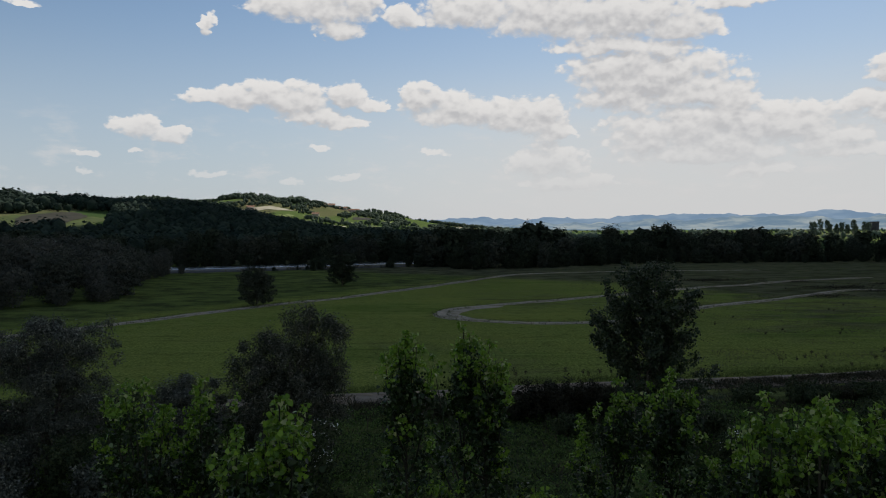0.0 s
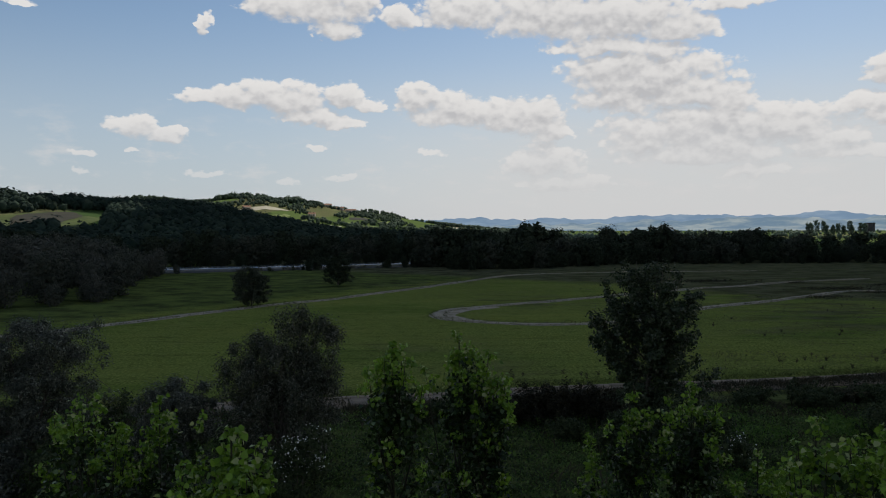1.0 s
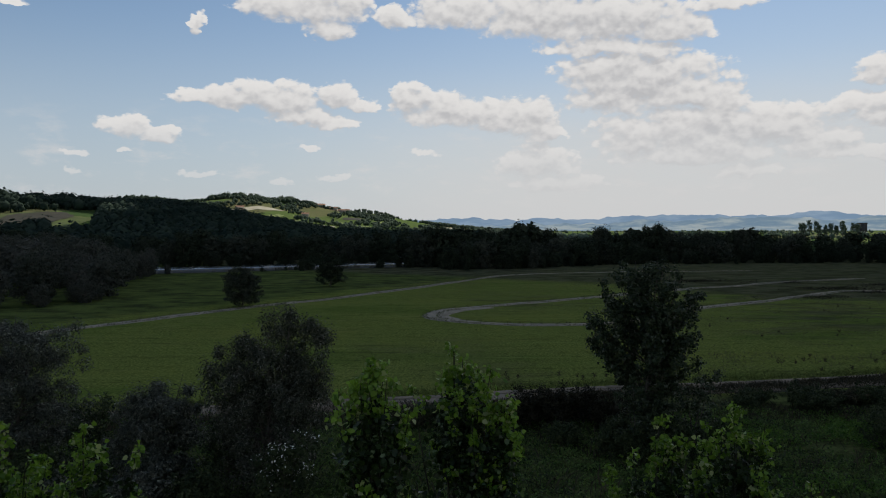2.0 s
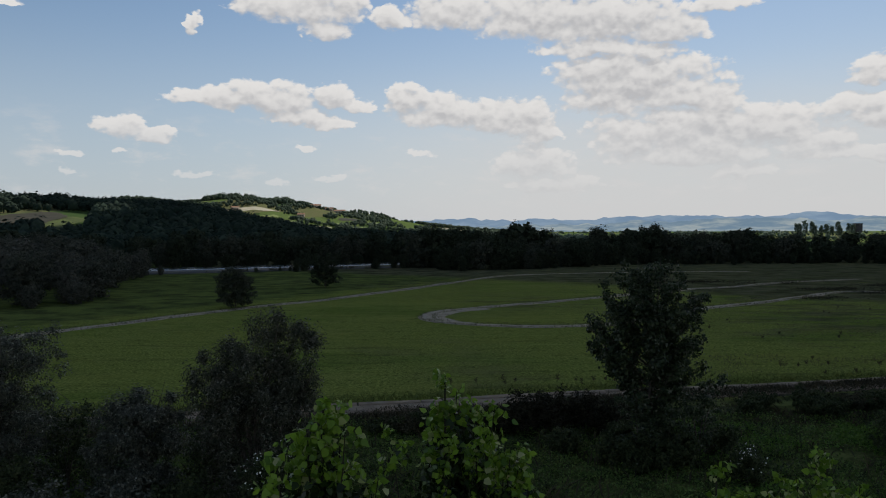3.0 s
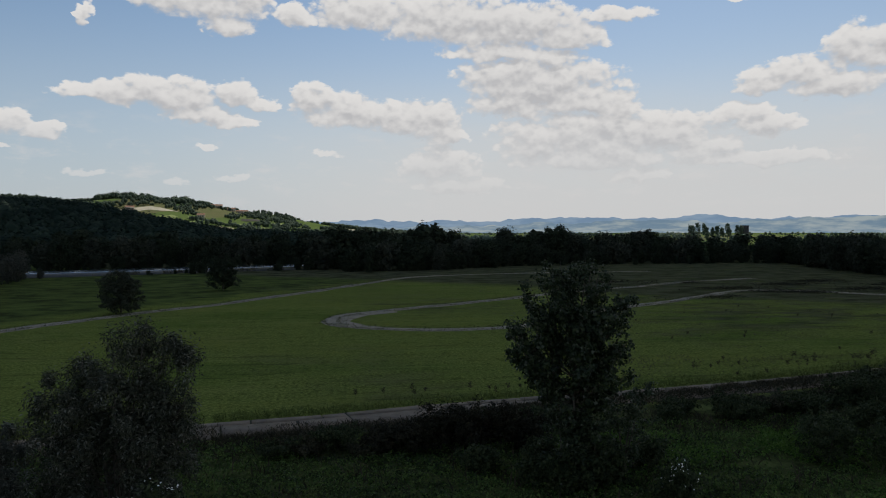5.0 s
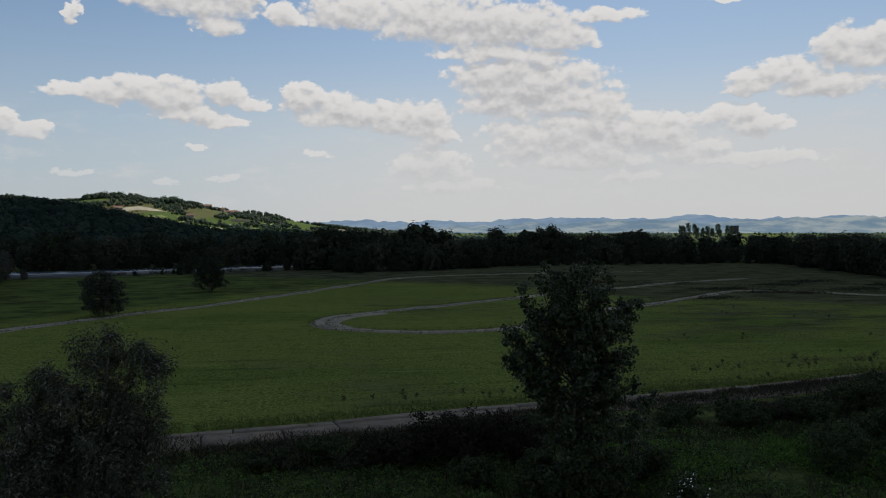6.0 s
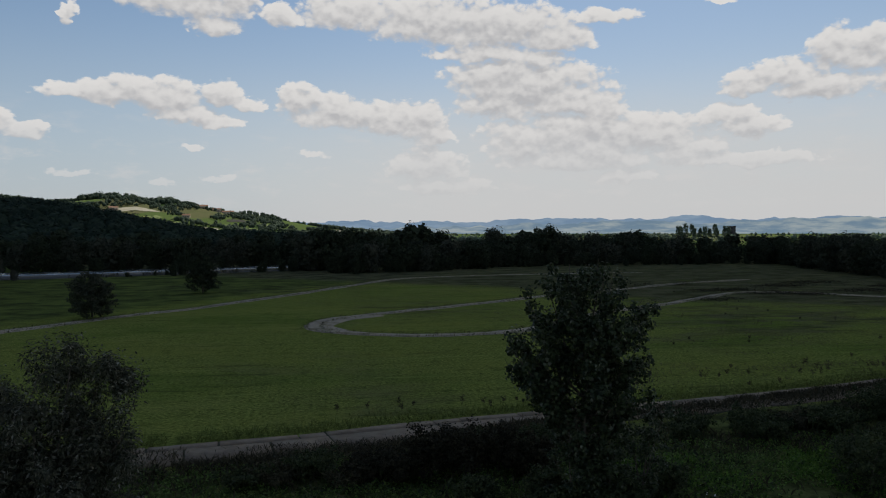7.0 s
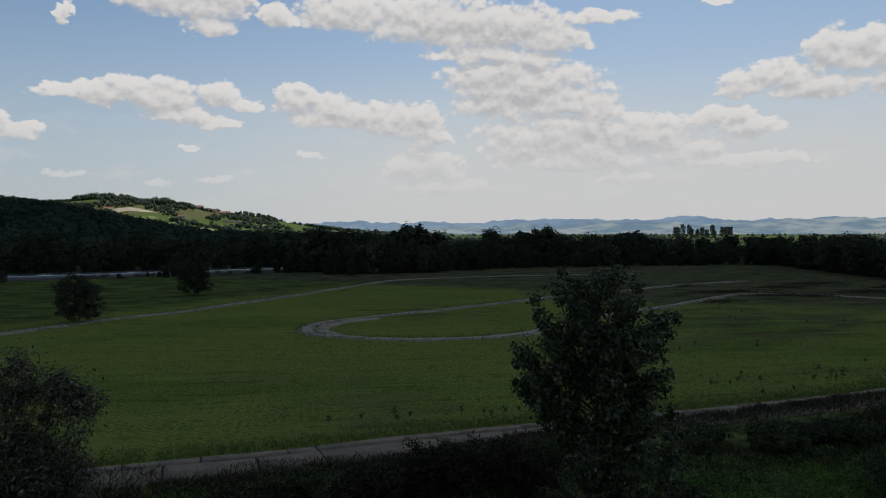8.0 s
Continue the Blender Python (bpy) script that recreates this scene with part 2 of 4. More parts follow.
    dry = n.ramp(n.math("ADD", big, n.math("MULTIPLY", n.math("ADD", xyz.outputs[0], n.math("MULTIPLY", xyz.outputs[1], 0.15)), 0.0016)), 0.50, 0.76)
    coarse = n.mix(n.ramp(strips, 0.34, 0.64), (0.030, 0.030, 0.020), (0.100, 0.096, 0.060))
    coarse = n.mix(n.math("MULTIPLY", n.ramp(spots, 0.45, 0.62), 0.4), coarse, (0.060, 0.078, 0.030))
    share = n.math("MAXIMUM", n.math("MULTIPLY", farther, n.ramp(mid, 0.22, 0.44)), n.math("MULTIPLY", dry, n.ramp(mid, 0.36, 0.64)))
    grass = n.mix(n.math("MULTIPLY", share, 0.9), grass, coarse)
    # rank rough ground on the near side of the road
    side = n.math("MULTIPLY_ADD", xyz.outputs[0], -0.2, n.math("MULTIPLY_ADD", mid, 3.0, xyz.outputs[1]))
    wild = n.mix(n.ramp(spots, 0.36, 0.66), (0.030, 0.038, 0.016), (0.105, 0.128, 0.044))
    grass = n.mix(n.ramp(side, 72.5, 70.5), grass, wild)
    # farmland of many plots in the distance
    cells = n.put("ShaderNodeTexVoronoi")
    n.wire(n.vec("ADD", n.vec("MULTIPLY", pos, (1, 0.45, 0)), n.vec("SCALE", n.put("ShaderNodeTexNoise", flat, None, 0.006).outputs[1])), cells.inputs["Vector"])
    cells.inputs["Scale"].default_value = 0.008
    pick = n.put("ShaderNodeSeparateColor", cells.outputs["Color"])
    plot = n.mix(n.ramp(pick.outputs[0], 0.3, 0.34), (0.050, 0.082, 0.030), (0.090, 0.125, 0.042))
    plot = n.mix(n.ramp(pick.outputs[0], 0.72, 0.76), plot, (0.12, 0.12, 0.06))
    plot = n.mix(n.math("MULTIPLY", n.ramp(n.noise(flat, 0.05, 4), 0.4, 0.7), 0.4), plot, (0.07, 0.11, 0.03))
    colour = n.mix(n.ramp(xyz.outputs[1], 430, 480), grass, plot)
    n.wire(colour, shader.inputs["Base Color"])
    bump(n, shader, n.math("ADD", n.math("MULTIPLY", fine, 0.35), n.math("MULTIPLY", spots, 0.65)), 0.8, 0.35)
    return mat


def gravel_material(name, a, b, c):
    mat, n, shader = material(name, 0.95, 0.15)
    pos = n.put("ShaderNodeNewGeometry").outputs["Position"]
    fine, mid = n.noise(pos, 5.0, 5, 0.7), n.noise(pos, 0.35, 4, 0.6)
    colour = n.mix(n.ramp(fine, 0.3, 0.7), a, b)
    colour = n.mix(n.math("MULTIPLY", n.ramp(mid, 0.46, 0.66), 0.6), colour, c)
    n.wire(colour, shader.inputs["Base Color"])
    bump(n, shader, fine, 0.5, 0.03)
    return mat


def concrete_material(name="weathered_concrete", gain=1.0):
    mat, n, shader = material(name, 0.9, 0.2)
    pos = n.put("ShaderNodeNewGeometry").outputs["Position"]
    rnd = n.put("ShaderNodeObjectInfo").outputs["Random"]
    fine, mid = n.noise(pos, 7.0, 5, 0.7), n.noise(pos, 0.9, 5, 0.65)
    colour = n.mix(n.ramp(mid, 0.3, 0.72), (0.125, 0.098, 0.072), (0.215, 0.174, 0.130))
    colour = n.mix(n.math("MULTIPLY", rnd, 0.35), colour, (0.14, 0.115, 0.088))
    colour = n.mix(n.math("MULTIPLY", n.ramp(fine, 0.55, 0.75), 0.5), colour, (0.065, 0.07, 0.045))
    n.wire(n.vec("MULTIPLY", colour, (gain, gain, gain)), shader.inputs["Base Color"])
    bump(n, shader, fine, 0.4, 0.02)
    return mat


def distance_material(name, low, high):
    """Blue distance, so far off that it does not shift; the haze in front is painted as a glow."""
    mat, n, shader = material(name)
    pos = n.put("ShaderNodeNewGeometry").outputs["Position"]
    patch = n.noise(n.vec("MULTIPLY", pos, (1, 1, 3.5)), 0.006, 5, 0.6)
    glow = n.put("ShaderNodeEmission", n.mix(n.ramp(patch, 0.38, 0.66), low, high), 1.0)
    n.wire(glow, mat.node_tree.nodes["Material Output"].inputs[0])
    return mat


def plain_material(name, a, b, scale, rough=0.9, depth=0.02):
    mat, n, shader = material(name, rough, 0.2)
    pos = n.put("ShaderNodeNewGeometry").outputs["Position"]
    grain = n.noise(pos, scale, 5, 0.65)
    n.wire(n.mix(n.ramp(grain, 0.3, 0.7), a, b), shader.inputs["Base Color"])
    bump(n, shader, grain, 0.4, depth)
    return mat


def water_material():
    mat, n, shader = material("river_water", 0.2, 0.4)
    shader.inputs["Base Color"].default_value = (0.035, 0.04, 0.035, 1)
    pos = n.put("ShaderNodeNewGeometry").outputs["Position"]
    bump(n, shader, n.noise(n.vec("MULTIPLY", pos, (0.5, 1.4, 1)), 0.8, 4), 0.35, 0.12)
    return mat


GROUND = ground_material()
GRAVEL = gravel_material("pale_gravel", (0.19, 0.16, 0.118), (0.36, 0.315, 0.245), (0.090, 0.090, 0.038))
CONCRETE = concrete_material()
CONCRETE_EDGE = concrete_material("pale_edge_concrete", 1.2)
JOINT = plain_material("mossy_joint_soil", (0.020, 0.020, 0.012), (0.045, 0.048, 0.024), 3.0)
WATER = water_material()
# The odd pale leaves here are painted glints.
POPLAR = leaf_material("poplar_leaf", (0.011, 0.020, 0.008), (0.050, 0.068, 0.027), 0.2, 0.46, odd=(0.13, 0.145, 0.10), share=0.05)
# Inner leaves nearly black: the shade inside the crown is put into their colour.
INNER_SHADED = leaf_material("shaded_inner_poplar_leaf", (0.006, 0.013, 0.003), (0.028, 0.054, 0.009), 0.25, 0.33, odd=(0.16, 0.22, 0.10), share=0.06)
# Lighter new growth; its odd pale leaves are painted highlights.
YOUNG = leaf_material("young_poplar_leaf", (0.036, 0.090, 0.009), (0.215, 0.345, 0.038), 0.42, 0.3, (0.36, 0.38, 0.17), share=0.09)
WILLOW = leaf_material("willow_leaf", (0.020, 0.022, 0.013), (0.100, 0.104, 0.070), 0.18, 0.55, odd=(0.20, 0.20, 0.16), share=0.09)
SILVER = leaf_material("silver_willow_leaf", (0.022, 0.026, 0.017), (0.098, 0.104, 0.076), 0.18, 0.5, odd=(0.22, 0.23, 0.18), share=0.09)
SHRUB = leaf_material("shrub_leaf", (0.014, 0.023, 0.010), (0.070, 0.086, 0.038), 0.2, 0.6)
WOOD_LEAF = leaf_material("wood_leaf", (0.020, 0.027, 0.016), (0.044, 0.056, 0.032), 0.15, 0.8, kinds=((0.044, 0.048, 0.036), (0.080, 0.084, 0.062)))
GREY_LEAF = leaf_material("grey_willow_leaf", (0.042, 0.048, 0.036), (0.075, 0.080, 0.060), 0.15, 0.8, kinds=((0.070, 0.072, 0.058), (0.110, 0.110, 0.090)))
# Lighter, bluer copy of the hill leaf: sunlight and haze put into colour.
LIT_LEAF = leaf_material("lit_hazed_copse_leaf", (0.045, 0.068, 0.048), (0.085, 0.112, 0.070), 0.15, 0.9, grain=0.04)
# Paler leaf for the far plain: distance haze is mixed into the colour.
HAZED_LEAF = leaf_material("far_plain_hazed_leaf", (0.080, 0.115, 0.085), (0.150, 0.185, 0.125), 0.15, 0.9, grain=0.04)
# Dark wood green with the blue of haze mixed into it.
HILL_LEAF = leaf_material("hazed_hill_wood_leaf", (0.013, 0.024, 0.018), (0.042, 0.064, 0.044), 0.15, 0.9, grain=0.05)
BRUSH = leaf_material("brown_brush_leaf", (0.022, 0.023, 0.012), (0.088, 0.082, 0.050), 0.2, 0.7)
DARK_BRUSH = leaf_material("dark_brush_leaf", (0.013, 0.014, 0.008), (0.046, 0.042, 0.026), 0.15, 0.7)
NETTLE = leaf_material("nettle_leaf", (0.030, 0.078, 0.012), (0.135, 0.235, 0.045), 0.3, 0.55)
WEED = leaf_material("weed_leaf", (0.028, 0.056, 0.014), (0.135, 0.205, 0.054), 0.3, 0.6)
MEADOW_TUFT = leaf_material("meadow_tuft", (0.05, 0.07, 0.018), (0.12, 0.15, 0.04), 0.3, 0.8)
DRY_TUFT = leaf_material("brown_meadow_tuft", (0.075, 0.080, 0.036), (0.140, 0.135, 0.070), 0.25, 0.8)
STRAW = leaf_material("dry_weed", (0.028, 0.026, 0.016), (0.085, 0.075, 0.045), 0.2, 0.8)
FLOWER = plain_material("white_flower", (0.75, 0.75, 0.70), (0.85, 0.85, 0.80), 30.0, 0.6)
STALK = bark_material("dry_stalk", (0.05, 0.045, 0.028), (0.11, 0.095, 0.06))
BARK = bark_material("grey_brown_bark", (0.05, 0.042, 0.034), (0.15, 0.13, 0.105))
SHOOT_BARK = bark_material("young_poplar_bark", (0.022, 0.022, 0.014), (0.06, 0.056, 0.036))
PALE_BARK = bark_material("pale_grey_bark", (0.11, 0.10, 0.085), (0.27, 0.255, 0.225))
CLOUD = plain_material("cloud_vapour", (0.85, 0.85, 0.86), (0.92, 0.92, 0.92), 0.004, 1.0, 1.0)
RIDGE_FAR = distance_material("far_ridge_haze_glow", (0.20, 0.30, 0.43), (0.27, 0.37, 0.49))
RIDGE_MID = distance_material("mid_ridge_haze_glow", (0.18, 0.27, 0.36), (0.38, 0.44, 0.46))
BRICK_FAR = plain_material("old_brick", (0.045, 0.045, 0.048), (0.075, 0.073, 0.074), 0.8)
RENDERED = plain_material("pale_house_render", (0.34, 0.29, 0.23), (0.46, 0.41, 0.34), 0.7)
ROOF = plain_material("clay_roof", (0.24, 0.13, 0.08), (0.36, 0.21, 0.14), 1.5)


# ---- mesh helpers ----
def mesh(name, verts, faces, mat):
    """A mesh from an array of vertices and an array of faces with equal corners."""
    verts, faces = np.asarray(verts, np.float32), np.asarray(faces, np.int32)
    me = bpy.data.meshes.new(name)
    me.vertices.add(len(verts))
    me.vertices.foreach_set("co", verts.ravel())
    count, corners = faces.shape
    me.loops.add(count * corners)
    me.loops.foreach_set("vertex_index", faces.ravel())
    me.polygons.add(count)
    me.polygons.foreach_set("loop_start", np.arange(count, dtype=np.int32) * corners)
    me.update(calc_edges=True)
    me.validate()
    me.materials.append(mat)
    return me


def part(name, me, parent, label=""):
    ob = new(name, me)
    ob.parent = parent
    return tagged(ob, label)


def smooth(me):
    me.polygons.foreach_set("use_smooth", np.ones(len(me.polygons), bool))
    return me


def unit(v):
    return v / np.maximum(np.linalg.norm(v, axis=-1, keepdims=True), 1e-9)


def leaves(rng, spots, length, width, up=0.5, hang=0.0, vary=0.3, broad=False):
    """One folded four-cornered leaf at each spot: vertices and faces."""
    k = len(spots)
    size = length * rng.uniform(1 - vary, 1 + vary, (k, 1))
    along = unit(rng.normal(size=(k, 3)) + np.array([0, 0, -hang]))
    normal = rng.normal(size=(k, 3)) + np.array([0, 0, up * 2])
    side = unit(np.cross(along, normal))
    normal = np.cross(side, along)
    half = side * size * (width / length) * 0.5
    lift = normal * size * 0.07
    if broad:
        low, high = spots + along * size * 0.24 + lift, spots + along * size * 0.62 + lift * 0.8
        curl = normal * size * rng.uniform(-0.25, 0.05, (k, 1))
        verts = np.stack([spots, low + half, high + half * 0.72, spots + along * size + curl, high - half * 0.72, low - half], 1).reshape(-1, 3)
        return verts, np.arange(6 * k).reshape(k, 6)
    mid = spots + along * size * 0.42
    verts = np.stack([spots, mid + half + lift, spots + along * size, mid - half + lift], 1).reshape(-1, 3)
    return verts, np.arange(4 * k).reshape(k, 4)


def leaf_mass(rng, centres, radii, per, leaf, outward=1.0, up=0.35, hang=0.2, fill=0.45, broad=False, loose=0.34):
    """Leaves in rounded tufts: each tuft a centre and three radii, its leaves turned outwards."""
    centres, radii = np.repeat(centres, per, 0), np.repeat(radii, per, 0)
    k = len(centres)
    d = unit(rng.normal(size=(k, 3)))
    spots = centres + d * radii * rng.uniform(fill, 1.08, (k, 1))
    size = leaf[0] * rng.uniform(0.65, 1.35, (k, 1))
    normal = unit(d * outward + np.array([0, 0, up]) + rng.normal(size=(k, 3)) * loose)
    along = rng.normal(size=(k, 3)) * 0.8 + d * 0.5 + np.array([0, 0, -hang])
    along = unit(along - normal * np.sum(along * normal, 1, keepdims=True))
    half = np.cross(along, normal) * size * (leaf[1] / leaf[0]) * 0.5
    lift = normal * size * 0.08
    if broad:
        low, high = spots + along * size * 0.24 + lift, spots + along * size * 0.62 + lift * 0.8
        curl = normal * size * rng.uniform(-0.25, 0.05, (k, 1))
        verts = np.stack([spots, low + half, high + half * 0.72, spots + along * size + curl, high - half * 0.72, low - half], 1).reshape(-1, 3)
        return verts, np.arange(6 * k).reshape(k, 6)
    mid = spots + along * size * 0.42
    verts = np.stack([spots, mid + half + lift, spots + along * size, mid - half + lift], 1).reshape(-1, 3)
    return verts, np.arange(4 * k).reshape(k, 4)


def limb_tufts(rng, limbs, size, many=3, start=0.4, shape=(1, 1, 0.85), sag=0.0, vary=0.35):
    """Centres and radii of tufts strung along the outer part of the limbs."""
    centres, radii = [], []
    for line, _ in limbs:
        w = np.linspace(0, 1, len(line))
        for k in range(many):
            a = start + (1 - start) * (k + rng.uniform(0.2, 1.0)) / many
            s = size * rng.uniform(1 - vary, 1 + vary) * (1.25 - 0.4 * a)
            p = np.array([np.interp(a, w, line[:, c]) for c in range(3)]) + rng.normal(size=3) * 0.25 * s
            centres.append(p - np.array([0, 0, sag * s]))
            radii.append(s * np.array(shape) * rng.uniform(0.8, 1.2, 3))
    return np.array(centres), np.array(radii)


def tube(points, radii, sides=6):
    """A tapered limb along points."""
    points = np.asarray(points, float)
    ahead = unit(np.gradient(points, axis=0))
    a = unit(np.cross(ahead, np.array([0.31, 0.95, 0.05])))
    b = np.cross(ahead, a)
    turn = np.linspace(0, 2 * np.pi, sides, endpoint=False)
    ring = np.cos(turn)[None, :, None] * a[:, None] + np.sin(turn)[None, :, None] * b[:, None]
    verts = (points[:, None] + ring * np.asarray(radii)[:, None, None]).reshape(-1, 3)
    i, j = np.meshgrid(np.arange(len(points) - 1), np.arange(sides), indexing="ij")
    k = (j + 1) % sides
    faces = np.stack([i * sides + j, i * sides + k, (i + 1) * sides + k, (i + 1) * sides + j], -1).reshape(-1, 4)
    return verts, faces


def joined(pieces):
    """Several (vertices, faces) as one."""
    base, vs, fs = 0, [], []
    for v, f in pieces:
        vs.append(v)
        fs.append(f + base)
        base += len(v)
    return np.concatenate(vs), np.concatenate(fs)


def grow(rng, height, radius, first=0.2, limbs=40, rise=0.9, twigs=7, stems=1, droop=0.0, lean=0.04, twig_len=0.32):
    """Stems, limbs and twig points of a tree. radius: crown radius by share of the height."""
    stem_list, limb_list, spots = [], [], []
    for s in range(stems):
        off = rng.normal(size=2) * lean * height + (0 if stems == 1 else 1) * 0.10 * height * np.array([math.cos(s * 2.4), math.sin(s * 2.4)])
        tall = height * (1.0 if s == 0 else rng.uniform(0.72, 0.95))
        u = np.linspace(0, 1, 9)
        wob = np.cumsum(rng.normal(size=(9, 2)) * 0.008 * height, 0) * u[:, None]
        line = np.c_[off[0] * u**1.3 + wob[:, 0], off[1] * u**1.3 + wob[:, 1], tall * u]
        stem_list.append((line, 0.017 * height * (1 - u * 0.93) * (1.0 if stems == 1 else 0.75)))
        for i in range(limbs // stems):
            h = first + (0.97 - first) * ((i + rng.uniform()) / (limbs // stems)) ** 0.85
            az = i * 2.39996 + rng.normal() * 0.3 + s
            reach = radius(h) * rng.uniform(0.65, 1.12)
            start = np.array([np.interp(h, u, line[:, c]) for c in range(3)])
            out = np.array([math.cos(az), math.sin(az), 0])
            w = np.linspace(0, 1, 6)[:, None]
            climb = rise * reach * rng.uniform(0.7, 1.2)
            limb = start + out * reach * w + np.array([0, 0, 1]) * (climb * w**1.25 - droop * reach * w**2.6) + rng.normal(size=(6, 3)) * 0.05 * reach * w
            limb_list.append((limb, 0.006 * height * (1.15 - h) * np.linspace(1, 0.12, 6) + 0.006))
            for k in range(twigs):
                a = 0.22 + 0.78 * (k + rng.uniform()) / twigs
                p = np.array([np.interp(a, w[:, 0], limb[:, c]) for c in range(3)])
                way = unit(rng.normal(size=3) + np.array([0, 0, 0.35 - droop]) + out * 0.7)
                spots.append(p + way * np.linspace(0.0, 1, 4)[:, None] * twig_len * reach * rng.uniform(0.5, 1.2))
    return stem_list, limb_list, np.concatenate(spots)


def tree(name, rng, grown, crown, leaf_mat, bark, label, category="tree", group="", limb_parts=0, girth=1.0, coarse=False):
    """A tree as an empty at its foot with trunk, limbs and crown."""
    stem_list, limb_list, _ = grown
    thing = tagged(new(name), label, category, group)
    for line, radii in stem_list:
        part("trunk", smooth(mesh("trunk", *tube(line, radii * girth, 8), bark)), thing)
    limb_list = sorted(limb_list, key=lambda l: -float(l[1][0]))
    for line, radii in limb_list[:limb_parts]:
        part("limb", smooth(mesh("limb", *tube(line, radii, 6), bark)), thing)
    rest = limb_list[limb_parts:]
    if rest:
        tagged(part("branchwork", smooth(mesh("branchwork", *joined([tube(l[::2] if coarse else l, r[::2] if coarse else r, 3) for l, r in (rest[:14] if coarse else rest)]), bark)), thing), kind="stuff")
    verts, faces = crown
    verts[:, 2] = np.maximum(verts[:, 2], 0.05)
    part("crown", mesh("crown", verts, faces, leaf_mat), thing)
    return thing


def curve_points(pts, step=2.0):
    """A smooth line through points of the plan."""
    p = np.array(pts, float)
    p = np.vstack([2 * p[0] - p[1], p, 2 * p[-1] - p[-2]])
    out = []
    for i in range(1, len(p) - 2):
        m = max(2, int(np.linalg.norm(p[i + 1] - p[i]) / step))
        for u in np.linspace(0, 1, m, endpoint=False):
            out.append(0.5 * (2 * p[i] + (p[i + 1] - p[i - 1]) * u + (2 * p[i - 1] - 5 * p[i] + 4 * p[i + 1] - p[i + 2]) * u**2
                              + (3 * p[i] - p[i - 1] - 3 * p[i + 1] + p[i + 2]) * u**3))
    return np.array(out + [p[-2]])


def offset_line(line, d):
    t = unit(np.gradient(line, axis=0))
    return line + np.c_[-t[:, 1], t[:, 0]] * np.asarray(d).reshape(-1, 1)


# ---- the lie of the land ----
def step(a, b, x):
    u = np.clip((x - a) / (b - a), 0, 1)
    return u * u * (3 - 2 * u)


RIVER = curve_points([(-330, 205), (-200, 243), (-95, 272), (-50, 292), (-20, 306), (30, 326), (120, 362), (260, 390)], 4.0)


def height(x, y):
    """Ground height in metres."""
    x, y = np.asarray(x, float), np.asarray(y, float)
    r, az = np.hypot(x, y), np.degrees(np.arctan2(x, y))
    z = 0.10 * np.sin(x * 0.11 + y * 0.05) * np.sin(y * 0.083 - x * 0.03) * step(300, 150, np.abs(x))
    near = np.full(x.shape, 1e9)
    for px, py in RIVER[::3]:
        near = np.minimum(near, np.hypot(x - px, (y - py)))
    z = z - 2.2 * step(23, 12, near)
    dark = np.interp(az, [-60, -34, -30, -26, -22, -18, -15, -12, -8, -4, 0], [44, 39, 37, 40, 38, 35, 28, 19, 6, 2, 0])
    lit = np.interp(az, [-60, -30, -24, -20, -16, -13, -10, -8, -4, 0, 4, 9], [60, 80, 84, 82, 84, 88, 76, 62, 46, 26, 10, 0])
    bumps = 1 + 0.10 * np.sin(x * 0.012 + 1.0) * np.sin(y * 0.009) + 0.05 * np.sin(x * 0.031 + y * 0.02)
    z = z + dark * bumps * step(390, 860, r) * (1 - 0.75 * step(900, 1250, r))
    z = np.maximum(z, lit * bumps * step(1080, 1900, r))
    return z


def ground_sheet():
    ys = np.concatenate([np.arange(-90, 130, 3.0), np.arange(130, 440, 4.5), 440 * 1.022 ** np.arange(0, 112)])
    ys = ys[ys < 4700]
    half = np.concatenate([np.arange(0, 120, 3.0), 120 * 1.045 ** np.arange(0, 86)])
    xs = np.concatenate([-half[:0:-1], half])
    gx, gy = np.meshgrid(xs, ys)
    verts = np.c_[gx.ravel(), gy.ravel(), height(gx, gy).ravel()]
    w, h = len(xs), len(ys)
    i, j = np.meshgrid(np.arange(h - 1), np.arange(w - 1), indexing="ij")
    faces = np.stack([i * w + j, i * w + j + 1, (i + 1) * w + j + 1, (i + 1) * w + j], -1).reshape(-1, 4)
    ob = new("ground", smooth(mesh("ground", verts, faces, GROUND)))
    return tagged(ob, "wide flat meadow of short green grass with dry patches, rising to hills", "ground", kind="structure")


def strip(name, line, left, right, z, mat, label, category):
    """A flat way laid along a line of the plan, with a shallow thickness and wandering edges."""
    rng = np.random.default_rng(len(line))
    wander = lambda: np.convolve(rng.normal(size=len(line) + 8), np.ones(3) / 3, "same")[4:-4] * 0.42
    a, b = offset_line(line, left + wander()), offset_line(line, -right + wander())
    rows = []
    for u in (0, 0.04, 0.5, 0.96, 1):
        p = a * (1 - u) + b * u
        rows.append(np.c_[p, height(p[:, 0], p[:, 1]) + (z if 0 < u < 1 else -0.06)])
    k = len(line)
    verts = np.concatenate(rows)
    i, j = np.meshgrid(np.arange(4), np.arange(k - 1), indexing="ij")
    faces = np.stack([i * k + j, (i + 1) * k + j, (i + 1) * k + j + 1, i * k + j + 1], -1).reshape(-1, 4)
    return tagged(new(name, mesh(name, verts, faces, mat)), label, category, kind="structure")


ground_sheet()
LEFT_PATH = curve_points([(-80, 84), (-66.5, 103), (-54.5, 120.8), (-43, 139), (-30, 158), (-22.8, 165.5), (-9.5, 187), (8, 216), (21, 240), (38, 252), (68, 259), (110, 262)])
strip("track", LEFT_PATH, 1.6, 1.6, 0.05, GRAVEL, "narrow pale gravel track across the meadow", "track")
